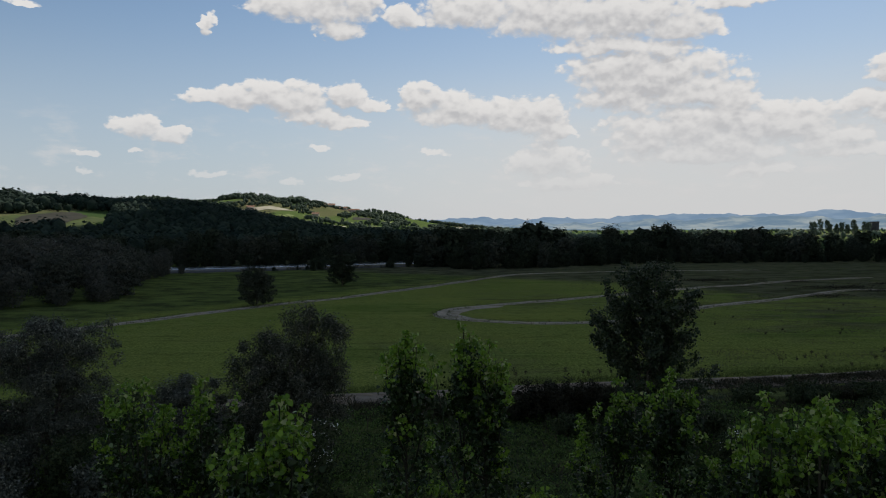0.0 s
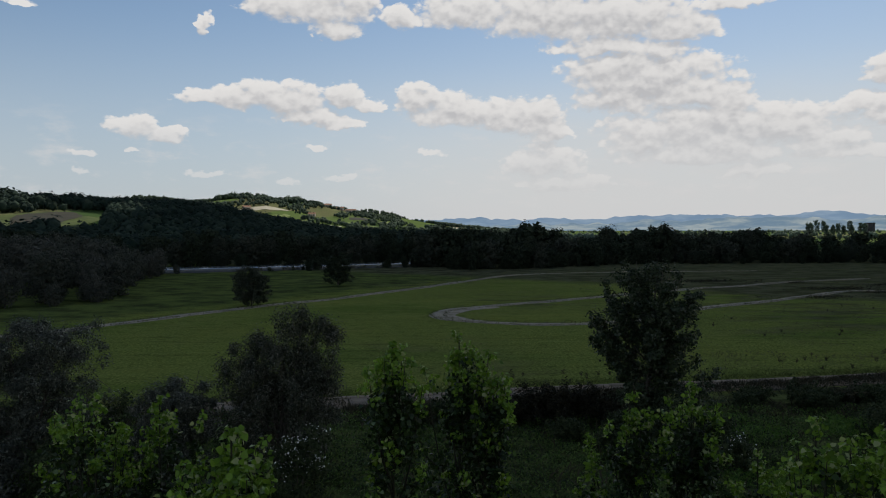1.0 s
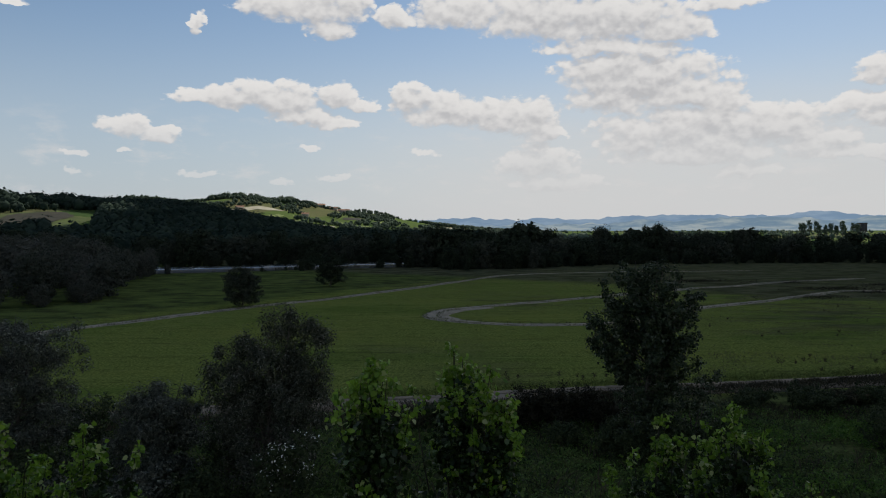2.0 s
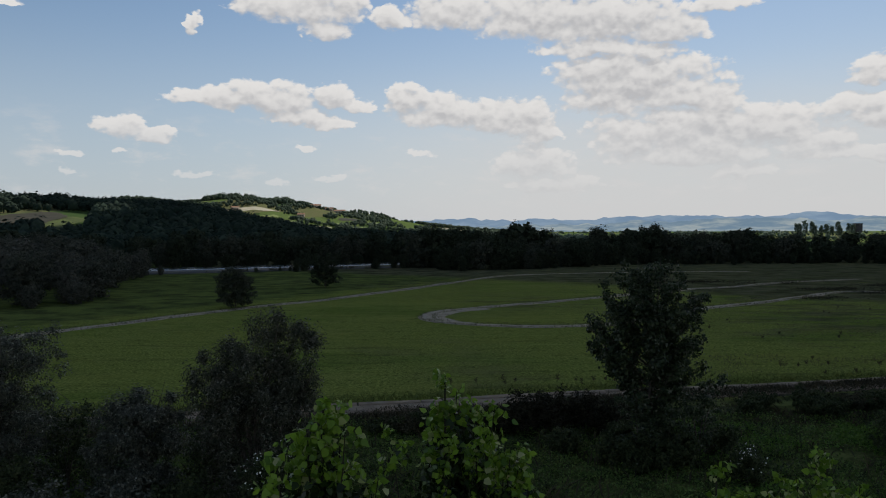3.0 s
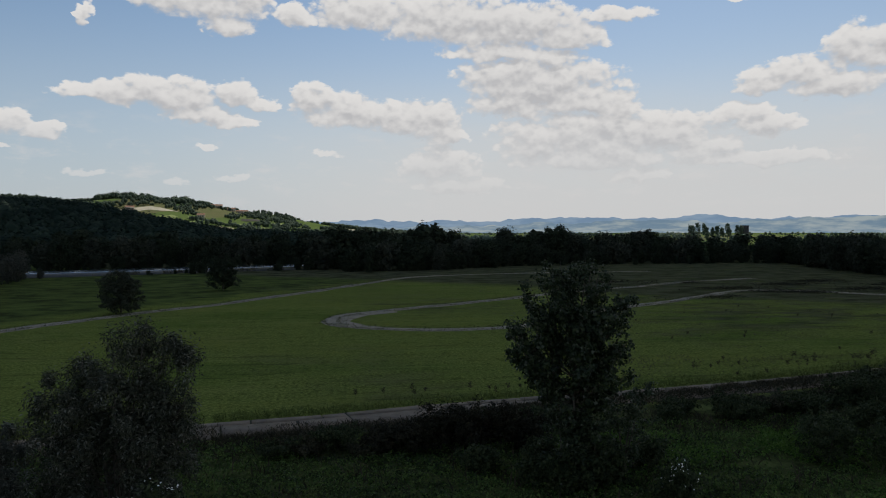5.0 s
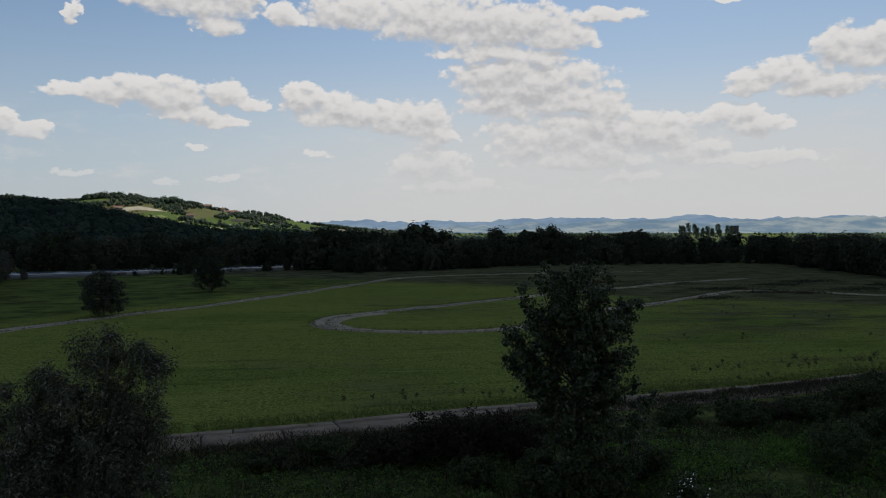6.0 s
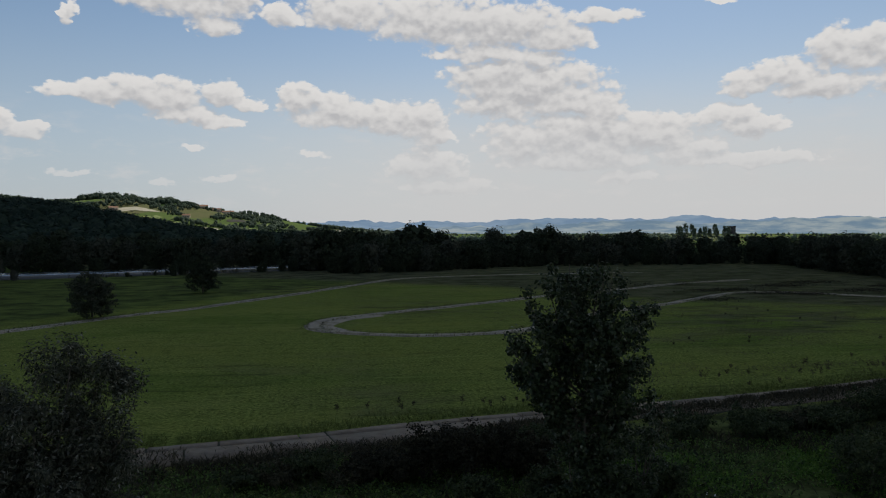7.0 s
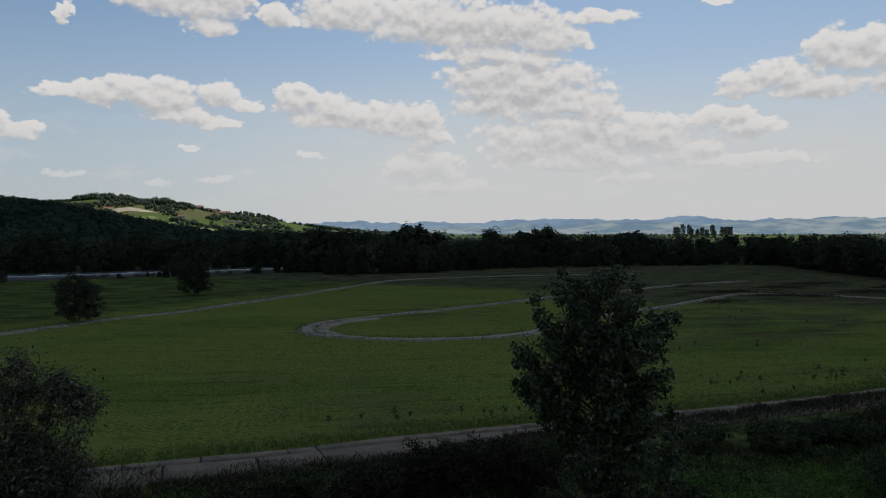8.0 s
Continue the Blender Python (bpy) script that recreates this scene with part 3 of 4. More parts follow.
LOOP = curve_points([(150, 150), (121, 166), (112, 177.5), (97, 180.5), (84, 171), (68, 158.5), (50, 146), (38, 133), (27, 124.8), (16, 123.3), (7, 126.5),
                     (1.0, 131.2), (0.2, 137.6), (3.0, 145), (12, 152), (24, 160), (36, 169), (52, 181), (66, 191.5), (78, 197), (99, 211), (125, 222)])
strip("track", LOOP, 1.5, 1.5, 0.06, GRAVEL, "pale gravel track that turns back in a tight loop", "track")
strip("gravel_apron", curve_points([(2.4, 128.6), (-0.2, 134), (0.4, 139.5), (4.2, 145.5), (10, 150)]), 1.2, 3.0, 0.085, GRAVEL, "wider worn gravel at the bend of the track", "track")

water_line = RIVER[RIVER[:, 0] < 8]
strip("water", water_line, 12, 12, 1.0, WATER, "calm grey river reflecting the sky", "river")

ROAD = curve_points([(-60, 66), (-30, 70.0), (-9.7, 74.2), (-1.5, 75.4), (9.3, 77.8), (18.2, 79.3), (28.2, 80.6), (39, 82.5), (52, 85.2), (75, 91), (120, 106)], 1.0)


# ---- distance ----
def ridge(name, profile, r, mat, label, seed):
    """A chain of far hills: height in metres by azimuth, at distance r."""
    rng = np.random.default_rng(seed)
    az = np.linspace(-62, 62, 900)
    top = np.interp(az, *zip(*profile))
    for width, tall in ((31, 4.5), (13, 3.6), (5, 1.9), (2, 0.8)):
        top = top + tall * np.convolve(rng.normal(size=900 + 2 * width), np.hanning(width + 2), "same")[width:-width] / math.sqrt(width / 2.7)
    rows = []
    for u in np.linspace(0, 1, 7):
        d = r - 400 * (1 - u)
        rows.append(np.c_[np.sin(np.radians(az)) * d, np.cos(np.radians(az)) * d, top * u**1.4 - 3])
    rows.append(np.c_[np.sin(np.radians(az)) * (r + 150), np.cos(np.radians(az)) * (r + 150), top * 0 - 3])
    k = len(az)
    i, j = np.meshgrid(np.arange(len(rows) - 1), np.arange(k - 1), indexing="ij")
    faces = np.stack([i * k + j, i * k + j + 1, (i + 1) * k + j + 1, (i + 1) * k + j], -1).reshape(-1, 4)
    return tagged(new(name, smooth(mesh(name, np.concatenate(rows), faces, mat))), label, "hills", kind="structure")


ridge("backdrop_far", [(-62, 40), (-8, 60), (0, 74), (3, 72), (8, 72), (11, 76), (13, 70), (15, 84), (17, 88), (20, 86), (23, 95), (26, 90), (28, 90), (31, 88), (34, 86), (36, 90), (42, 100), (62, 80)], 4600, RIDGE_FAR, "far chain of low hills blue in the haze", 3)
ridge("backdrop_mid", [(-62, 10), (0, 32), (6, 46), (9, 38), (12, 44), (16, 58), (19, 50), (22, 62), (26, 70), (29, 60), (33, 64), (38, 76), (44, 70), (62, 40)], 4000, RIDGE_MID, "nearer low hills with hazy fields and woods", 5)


def overhead_cloud():
    """The cumulus whose shade lies over the valley floor."""
    rng = np.random.default_rng(11)
    rise = 1000.0
    shift = Vector((sun_dir.x, sun_dir.y)) * (rise / sun_dir.z)
    bm = bmesh.new()
    for x, y, a, b in ((40, 90, 330, 300), (280, 250, 420, 300), (0, 420, 280, 260), (-50, 700, 230, 220), (-230, 790, 210, 170), (-400, 860, 210, 150), (300, 450, 380, 220), (40, 740, 230, 190), (600, 330, 330, 250)):
        m = Matrix.Translation((x + shift.x, y + shift.y, rise)) @ Matrix.Diagonal((a, b, 90, 1))
        bmesh.ops.create_icosphere(bm, subdivisions=4, radius=1.0, matrix=m)
    for v in bm.verts:
        p = v.co * 0.006
        v.co += Vector((noise.noise(p), noise.noise(p + Vector((7, 1, 3))), noise.noise(p + Vector((2, 9, 5))) * 0.6)) * 60
    me = bpy.data.meshes.new("cloud")
    bm.to_mesh(me)
    bm.free()
    me.materials.append(CLOUD)
    return tagged(new("cloud", smooth(me)), "broad white cumulus cloud that shades the valley", "cloud", kind="structure")


overhead_cloud()


# ---- woods ----
def round_crown(h, wide=0.36):
    return lambda u: h * wide * math.sqrt(max(0.05, 1 - ((u - 0.50) / 0.54) ** 2))


def wood_kinds(leaf_mat, label, group, per=22, leaf=0.6, tuft=0.105):
    """A few kinds of tree for the woods, seen from far off: a dim heart and an outer coat of tufts."""
    kinds = []
    for s, (h, wide, first) in enumerate(((12, 0.38, 0.06), (13, 0.31, 0.05), (11, 0.44, 0.04), (14, 0.25, 0.08), (10, 0.48, 0.02), (12, 0.40, 0.05))):
        rng = np.random.default_rng(100 + s)
        outline = round_crown(h, wide)
        grown = grow(rng, h, outline, first, 46, 0.22, 2, stems=1 + s % 3, lean=0.03)
        tufts = limb_tufts(rng, grown[1], h * tuft, 2, 0.6, (1, 1, 0.8))
        u = np.linspace(first + 0.05, 0.82, 7)
        heart = np.c_[np.zeros(7), np.zeros(7), u * h], np.array([[outline(a) * 0.72, outline(a) * 0.72, h * 0.13] for a in u])
        crown = joined([leaf_mass(rng, *tufts, per, (leaf, leaf * 0.8), 1.3, 0.85, 0.0, 0.7), leaf_mass(rng, *heart, 60, (leaf * 1.7, leaf * 1.5), 1.0, 0.2, 0.0, 0.7)])
        kinds.append((h, tree("wood_tree", rng, grown, crown, leaf_mat, BARK, label, "tree", group, coarse=True)))
    return kinds


def plant_woods():
    rng = np.random.default_rng(21)
    dark = wood_kinds(WOOD_LEAF, "dark broad-leaved tree of the riverside wood", "riverside wood")
    back = wood_kinds(WOOD_LEAF, "dark broad-leaved tree deep in the riverside wood", "riverside wood", 11, 0.9)
    grey = wood_kinds(GREY_LEAF, "grey-green willow at the edge of the meadow", "meadow willows", 34, 0.42, 0.092)
    spots, deep = [], []

    def row(line, gap, deep, tall, vary):
        line = curve_points(line, 1.0)
        along = 0.0
        while along < len(line) - 1:
            p = line[int(along)]
            spots.append((p[0] + rng.normal() * 1.6, p[1] + deep + rng.normal() * 2.5, tall * rng.uniform(1 - vary, 1 + vary)))
            along += gap * rng.uniform(0.7, 1.35)

    edge = [(4, 284), (27, 281), (74, 309), (124, 318), (166, 321), (196, 304), (182, 252), (172, 210), (180, 165)]
    row(edge, 5.0, -2.5, 4.2, 0.35)
    row(edge, 5.5, 0, 8.2, 0.32)
    row(edge, 7, 11, 10.6, 0.24)
    row([(-5, 330), (40, 335), (110, 345), (160, 345)], 8, 8, 12.8, 0.2)
    row([(165, 345), (220, 338), (290, 320)], 8, 8, 10.8, 0.15)
    row([(215, 300), (205, 240), (200, 190)], 8, 10, 10.6, 0.15)
    row([(-215, 275), (-130, 300), (-85, 314), (-30, 333), (10, 345)], 5.5, 0, 9.5, 0.3)
    row([(-150, 285), (-85, 307), (-30, 325), (0, 336)], 5, 0, 4.0, 0.4)
    row([(-240, 330), (-130, 352), (-30, 362), (20, 362)], 9, 8, 12.5, 0.2)
    row([(-108, 128), (-90, 147), (-80, 160), (-75, 172), (-80, 192), (-86, 215), (-93, 258)], 4.6, 0, 8.3, 0.3)
    row([(-98, 137), (-84, 151), (-74, 163), (-69, 176)], 6, -3.5, 3.6, 0.4)
    row([(-48, 276), (-34, 283)], 3.4, -1, 3.2, 0.4)
    row([(-19, 291), (8, 302)], 3.4, -1, 3.4, 0.4)
    row([(-66, 266), (-48, 276)], 3.4, 0, 1.3, 0.4)
    row([(-34, 283), (-18, 291)], 6, 0, 1.0, 0.4)
    row([(-96, 250), (-84, 258)], 4, 0, 2.6, 0.4)
    for x, y, tall in ((41, 338, 17.2), (38.5, 339, 14.5), (3, 298, 15.2), (9, 301, 14.6), (-3, 297, 13.2), (72, 322, 15.2), (97, 330, 16.0), (101, 332, 15.6), (23, 318, 14.2), (-47, 296, 7.0), (158, 312, 3.2), (149, 309, 2.6)):
        spots.append((x, y, tall))
    row([(-122, 145), (-98, 172), (-97, 195), (-104, 225), (-116, 262)], 6, 3, 10.8, 0.2)
    row([(-150, 160), (-122, 190), (-118, 225), (-140, 270)], 6.5, 4, 12.4, 0.18)
    row([(-185, 190), (-150, 225), (-150, 270), (-200, 290)], 7, 4, 13.6, 0.15)
    for k, (x, y, tall) in enumerate(spots):
        kinds = grey if x < -66 and y < 275 else back if y > 334 or x > 196 or x < -135 or tall < 5.5 else dark
        base_h, kind = kinds[k % len(kinds)]
        s = tall / base_h
        turn, wide = rng.uniform(0, 6.28), s * rng.uniform(0.9, 1.2, 2)
        at = np.array([x, y, float(height(x, y)) - 0.1])
        if kinds is back:
            me = next(o for o in kind.children if o.name.startswith("crown")).data
            co = np.empty(len(me.vertices) * 3, np.float32)
            me.vertices.foreach_get("co", co)
            co = co.reshape(-1, 3) * np.array([*wide, s])
            c, d = math.cos(turn), math.sin(turn)
            deep.append((np.c_[co[:, 0] * c - co[:, 1] * d, co[:, 0] * d + co[:, 1] * c, co[:, 2]] + at, np.arange(len(co)).reshape(-1, 4)))
            continue
        ob = copy_thing(kind, Matrix.Translation(at) @ Matrix.Rotation(turn, 4, "Z"))
        ob.scale = (*wide, s)
    tagged(new("deep_wood", mesh("deep_wood", *joined(deep), WOOD_LEAF)), "dense dark trees deep in the riverside wood", "wood", kind="stuff")
    for _, kind in dark + back + grey:
        for ob in (*kind.children_recursive, kind):
            bpy.data.objects.remove(ob)


plant_woods()


# farmed plots on the slopes: azimuths, distances, material, what it is
GREEN_CROP = plain_material("green_crop", (0.11, 0.15, 0.04), (0.17, 0.205, 0.06), 0.05, 0.95, 0.1)
PALE_CROP = plain_material("pale_stubble", (0.30, 0.27, 0.19), (0.42, 0.38, 0.29), 0.05, 0.95, 0.1)
# Ploughed brown, made darker in place of cloud shade on the near slope.
PLOUGHED = plain_material("ploughed_earth", (0.021, 0.020, 0.012), (0.037, 0.034, 0.021), 0.06, 0.95, 0.1)
PASTURE = plain_material("olive_pasture", (0.034, 0.050, 0.010), (0.066, 0.088, 0.016), 0.04, 0.95, 0.1)
HILL_FIELDS = [(-15.2, -11.2, 1545, 1585, PALE_CROP, "pale stubble field"), (-10.5, -9.2, 1490, 1530, GREEN_CROP, "bright green hill field"),
               (-8.9, -7.2, 1345, 1390, PALE_CROP, "pale bare field"), (-5.9, -4.5, 1385, 1435, GREEN_CROP, "bright green hill field"),
               (-3.6, -1.9, 1330, 1370, GREEN_CROP, "sunlit green hill field"), (-19.6, -16.2, 1715, 1790, GREEN_CROP, "green field below the hilltop"),
               (-12.6, -11.2, 1440, 1500, GREEN_CROP, "green hill field"), (-6.8, -5.2, 1560, 1620, PLOUGHED, "brown hill field"),
               (0.5, 3.2, 1480, 1600, PALE_CROP, "pale field on the lower slope"), (-34.5, -24.0, 548, 690, PASTURE, "green field on the near slope"),
               (-29.6, -25.3, 606, 684, PLOUGHED, "brown field on the near slope"), (-10.9, -9.9, 1400, 1430, GREEN_CROP, "small green hill field"),
               (-8.4, -6.4, 1470, 1500, GREEN_CROP, "sunlit green hill field"), (-4.6, -3.4, 1500, 1560, GREEN_CROP, "green hill field"), (-2.2, -0.6, 1420, 1450, PALE_CROP, "pale hill field")]


def hill_field(a0, a1, r0, r1, mat, label):
    """A plot lying on the slope, with wavering borders."""
    rng = np.random.default_rng(int(r0 + a1 * 10))
    az, u = np.meshgrid(np.linspace(a0, a1, 25), np.linspace(0, 1, 9))
    lo = np.convolve(rng.normal(size=33), np.ones(5) / 5, "same")[4:-4] * 0.18
    hi = np.convolve(rng.normal(size=33), np.ones(5) / 5, "same")[4:-4] * 0.18
    taper = np.sqrt(np.clip(1 - np.abs(np.linspace(-1, 1, 25) + 0.1) ** 3, 0.03, 1))
    r = (r0 + r1) / 2 + (r1 - r0) * ((u - 0.5) * taper + lo * (1 - u) + hi * u) + np.linspace(-0.2, 0.2, 25) * (r1 - r0)
    x, y = r * np.sin(np.radians(az)), r * np.cos(np.radians(az))
    i, j = np.meshgrid(np.arange(8), np.arange(24), indexing="ij")
    faces = np.stack([i * 25 + j, i * 25 + j + 1, (i + 1) * 25 + j + 1, (i + 1) * 25 + j], -1).reshape(-1, 4)
    ob = new("field", smooth(mesh("field", np.c_[x.ravel(), y.ravel(), height(x, y).ravel() + (0.75 if mat is PLOUGHED else 0.45)], faces, mat)))
    tagged(ob, label, "field", kind="structure")


for plot in HILL_FIELDS:
    hill_field(*plot)


def hill_wood(name, seed, count, inside, tall, cards, mat, label):
    """Woods on the far slopes: many small crowns of leaf clumps."""
    rng = np.random.default_rng(seed)
    spots = inside(rng, count)
    k = len(spots)
    base = np.c_[spots, height(spots[:, 0], spots[:, 1])]
    size = tall * rng.uniform(0.6, 1.25, (k, 1, 1))
    shape = np.array([0.42, 0.42, 0.46]) * rng.uniform(0.75, 1.2, (k, 1, 3))
    clumps = leaf_mass(rng, (base[:, None] + np.array([0, 0, 0.46]) * size).reshape(-1, 3), (size * shape)[:, 0], cards, (tall * 0.19, tall * 0.16), 1.3, 0.5, 0.0, 0.85)
    bm = bmesh.new()
    bmesh.ops.create_icosphere(bm, subdivisions=1, radius=1.0)
    ico = np.array([v.co[:] for v in bm.verts])
    tri = np.array([[v.index for v in f.verts] for f in bm.faces])
    bm.free()
    lumps = ico[None] * rng.uniform(0.78, 1.08, (k, len(ico), 1))
    core = (base[:, None, :] + lumps * size * shape * 0.92 + np.array([0, 0, 0.44]) * size).reshape(-1, 3)
    tris = (tri[None] + (np.arange(k) * len(ico))[:, None, None]).reshape(-1, 3)
    ob = tagged(new(name, smooth(mesh(name, core, tris, mat))), label, "wood", kind="stuff")
    tagged(part("foliage", mesh("foliage", *clumps, mat), ob), kind="stuff")
    return ob


def dark_slope(rng, count):
    r, az = rng.uniform(400, 960, count), rng.uniform(-42, 4, count)
    x, y = r * np.sin(np.radians(az)), r * np.cos(np.radians(az))
    keep = ~((az < -23.9) & (az > -40) & (r > 548) & (r < 692))
    gap = (az < -23.9) & (az > -40) & (r > 690) & (r < 730) & (rng.uniform(size=count) < 0.6)
    keep &= ~gap
    return np.c_[x, y][keep]


def lit_slope(rng, count):
    r, az = rng.uniform(1150, 1960, count), rng.uniform(-24, 9, count)
    x, y = r * np.sin(np.radians(az)), r * np.cos(np.radians(az))
    n = np.array([noise.noise(Vector((a * 0.011, b * 0.007, 4))) for a, b in zip(x, y)])
    crest = (r > 1860) & (az < -7)
    bare = np.zeros(count, bool)
    for a0, a1, r0, r1, _, _ in HILL_FIELDS:
        bare |= (az > a0 - 0.1) & (az < a1 + 0.1) & (r > r0 - 25) & (r < r1 + 5)
    return np.c_[x, y][((n > -0.10) | crest) & ~bare]


def far_plain(rng, count):
    r, az = rng.uniform(620, 2600, count), rng.uniform(-2, 48, count)
    x, y = r * np.sin(np.radians(az)), r * np.cos(np.radians(az))
    n = np.array([noise.noise(Vector((a * 0.004, b * 0.004, 9))) for a, b in zip(x, y)])
    return np.c_[x, y][n > 0.0]


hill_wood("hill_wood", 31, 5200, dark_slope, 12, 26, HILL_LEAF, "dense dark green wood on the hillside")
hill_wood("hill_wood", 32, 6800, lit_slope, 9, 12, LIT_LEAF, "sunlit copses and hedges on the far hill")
def hilltop_grove(rng, count):
    r, az = rng.uniform(1790, 1885, count), rng.uniform(-16.6, -10.4, count)
    return np.c_[r * np.sin(np.radians(az)), r * np.cos(np.radians(az))][rng.uniform(size=count) > 0.25]


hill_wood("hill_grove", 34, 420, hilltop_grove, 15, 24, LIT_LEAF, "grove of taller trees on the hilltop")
def ridge_clump(rng, count):
    r, az = rng.uniform(845, 870, count), rng.uniform(-30.4, -29.2, count)
    return np.c_[r * np.sin(np.radians(az)), r * np.cos(np.radians(az))]


hill_wood("hill_grove", 35, 9, ridge_clump, 17, 60, HILL_LEAF, "clump of tall dark trees on the ridge")
hill_wood("plain_wood", 33, 2200, far_plain, 9, 12, HAZED_LEAF, "rows of trees on the far plain")


# ---- trees and bushes of the meadow ----
def meadow_bush(x, y, tall, wide, seed, label):
    rng = np.random.default_rng(seed)
    grown = grow(rng, tall, lambda u: wide * math.sqrt(max(0.10, 1 - ((u - 0.36) / 0.66) ** 2)), 0.05, 80, 0.3, 2, stems=5, lean=0.07)
    tufts = limb_tufts(rng, grown[1], 0.62, 3, 0.35, (1.1, 1.1, 0.6))
    ob = tree("meadow_tree", rng, grown, leaf_mass(rng, *tufts, 60, (0.25, 0.2), 1.1, 0.4), WOOD_LEAF, BARK, label)
    ob.location = (x, y, float(height(x, y)) - 0.05)


meadow_bush(-36.4, 152.9, 7.6, 3.7, 41, "round dark green tree standing alone beside the track")
meadow_bush(-26.1, 201.5, 9.0, 4.1, 42, "broad dark tree standing alone near the river")


def main_poplar():
    """Several upright stems that fan out into a broad crown of small leaf tufts, with gaps between them."""
    rng = np.random.default_rng(51)
    tall = 13.0
    outline = lambda u: 3.75 * math.sqrt(max(0.10, 1 - ((u - 0.67) / (0.345 if u > 0.67 else 0.36)) ** 2))
    stems, limbs, spots = grow(rng, 12.7, lambda u: 3.35 * math.sqrt(max(0.05, 1 - ((u - 0.48) / 0.54) ** 2)), 0.24, 92, 0.85, 2, stems=4, lean=0.022)
    limbs = [l for l in limbs if l[0][-1][2] < tall * 1.0 and np.hypot(*l[0][-1][:2]) < outline(min(l[0][-1][2] / tall, 1.0)) * 1.12 + 0.15]
    w = np.linspace(0, 1, 8)[:, None]
    for foot, tip in (((0.3, 0, 6.4), (3.3, -0.4, 10.9)), ((0.3, 0.2, 6.0), (3.0, 0.6, 9.6)), ((0.2, 0, 7.0), (2.4, 0.2, 11.7)), ((0, 0, 5.2), (-3.7, -0.3, 8.6)),
                      ((-0.1, 0, 5.6), (-3.4, 0.5, 9.6)), ((0, 0.1, 6.2), (-2.9, -0.5, 10.8)), ((0, 0, 5.0), (-3.3, 1.0, 7.7)), ((0, 0, 7.0), (-1.8, 0.4, 12.0)), ((0.2, 0, 7.5), (0.6, -0.5, 13.0)), ((0, 0, 7.5), (-0.6, 0.3, 12.8)), ((0.3, 0, 5.5), (3.5, 0.5, 9.1)), ((0.3, 0, 5.0), (3.1, -0.8, 8.3)), ((0.3, 0, 7.2), (1.9, 0.6, 12.3)), ((0, 0, 4.9), (2.2, -0.8, 7.6)), ((0, 0, 4.6), (-2.2, 0.9, 7.2)), ((0.2, 0, 4.4), (1.5, 0.6, 6.3))):
        foot, tip = np.array(foot, float), np.array(tip, float)
        limbs.append((foot + (tip - foot) * np.c_[w**0.85, w**0.85, w**1.15] + rng.normal(size=(8, 3)) * 0.07 * w, np.linspace(0.075, 0.012, 8)))
    tufts = limb_tufts(rng, limbs, 0.45, 5, 0.30, (1.0, 1.0, 0.95), vary=0.6)
    crown = leaf_mass(rng, *tufts, 66, (0.165, 0.145), 0.75, 0.3, 0.35, 0.2, True)
    ob = tree("poplar_tree", rng, (stems, limbs, spots), crown, POPLAR, BARK, "bushy green poplar with several upright stems beside the concrete road", limb_parts=14)
    ob.location = (13.9, 57.8, 0.0)
    return ob


main_poplar()


def willow(x, y, tall, wide, seed, label, tuft=0.55, per=150, many=3, limbs=96, shape=(0.8, 0.8, 1.05), plumes=(), mat=WILLOW):
    """A willow of several stems; plumes are leading boughs that rise out of the crown: offset, height."""
    rng = np.random.default_rng(seed)
    outline = lambda u: wide * math.sqrt(max(0.10, 1 - ((u - 0.48) / 0.53) ** 2))
    stems, boughs, spots = grow(rng, tall * 0.93, lambda u: wide * 0.86 * math.sqrt(max(0.06, 1 - ((u - 0.42) / 0.60) ** 2)), 0.06, limbs, 0.6, 2, stems=5, droop=0.35, lean=0.05)
    boughs = [l for l in boughs if l[0][-1][2] < tall and np.hypot(*l[0][-1][:2]) < outline(min(l[0][-1][2] / tall, 1.0)) * 1.08 + 0.1]
    w = np.linspace(0, 1, 8)[:, None]
    for dx, dy, top in plumes:
        foot, tip = np.array([dx * 0.15, dy * 0.15, tall * 0.25]), np.array([dx, dy, top])
        line = foot + (tip - foot) * np.c_[w**1.2, w**1.2, w] + rng.normal(size=(8, 3)) * 0.12 * w
        boughs.append((line, np.linspace(0.10, 0.012, 8)))
        for k in range(9):
            a = rng.integers(3, 8)
            out = unit(np.append(rng.normal(size=2), 0.55)) * rng.uniform(0.5, 1.15)
            boughs.append((line[a] + out * w - np.array([0, 0, 0.35]) * w**2.5, np.linspace(0.025, 0.006, 8)))
    tufts = limb_tufts(rng, boughs, tuft, many, 0.45, shape, 0.25, 0.45)
    heart = np.linspace(0.16, 0.70, 7)
    heart = np.c_[rng.normal(size=(7, 2)) * 0.3, heart * tall], np.array([[outline(a) * 0.5, outline(a) * 0.5, tall * 0.12] for a in heart])
    crown = joined([leaf_mass(rng, *tufts, per, (0.165, 0.058), 1.2, 0.7, 0.6, 0.35, False, 0.5), leaf_mass(rng, *heart, 300, (0.2, 0.08), 0.8, 0.1, 0.5, 0.4)])
    ob = tree("willow_tree", rng, (stems, boughs, spots), crown, mat, BARK, label, group="willows", limb_parts=12)
    ob.location = (x, y, 0.0)


willow(-23.9, 52.0, 11.0, 4.5, 61, "grey-green willow with a dense rounded crown", 0.62, 150, 4, 110, (1, 1, 0.9), mat=SILVER)
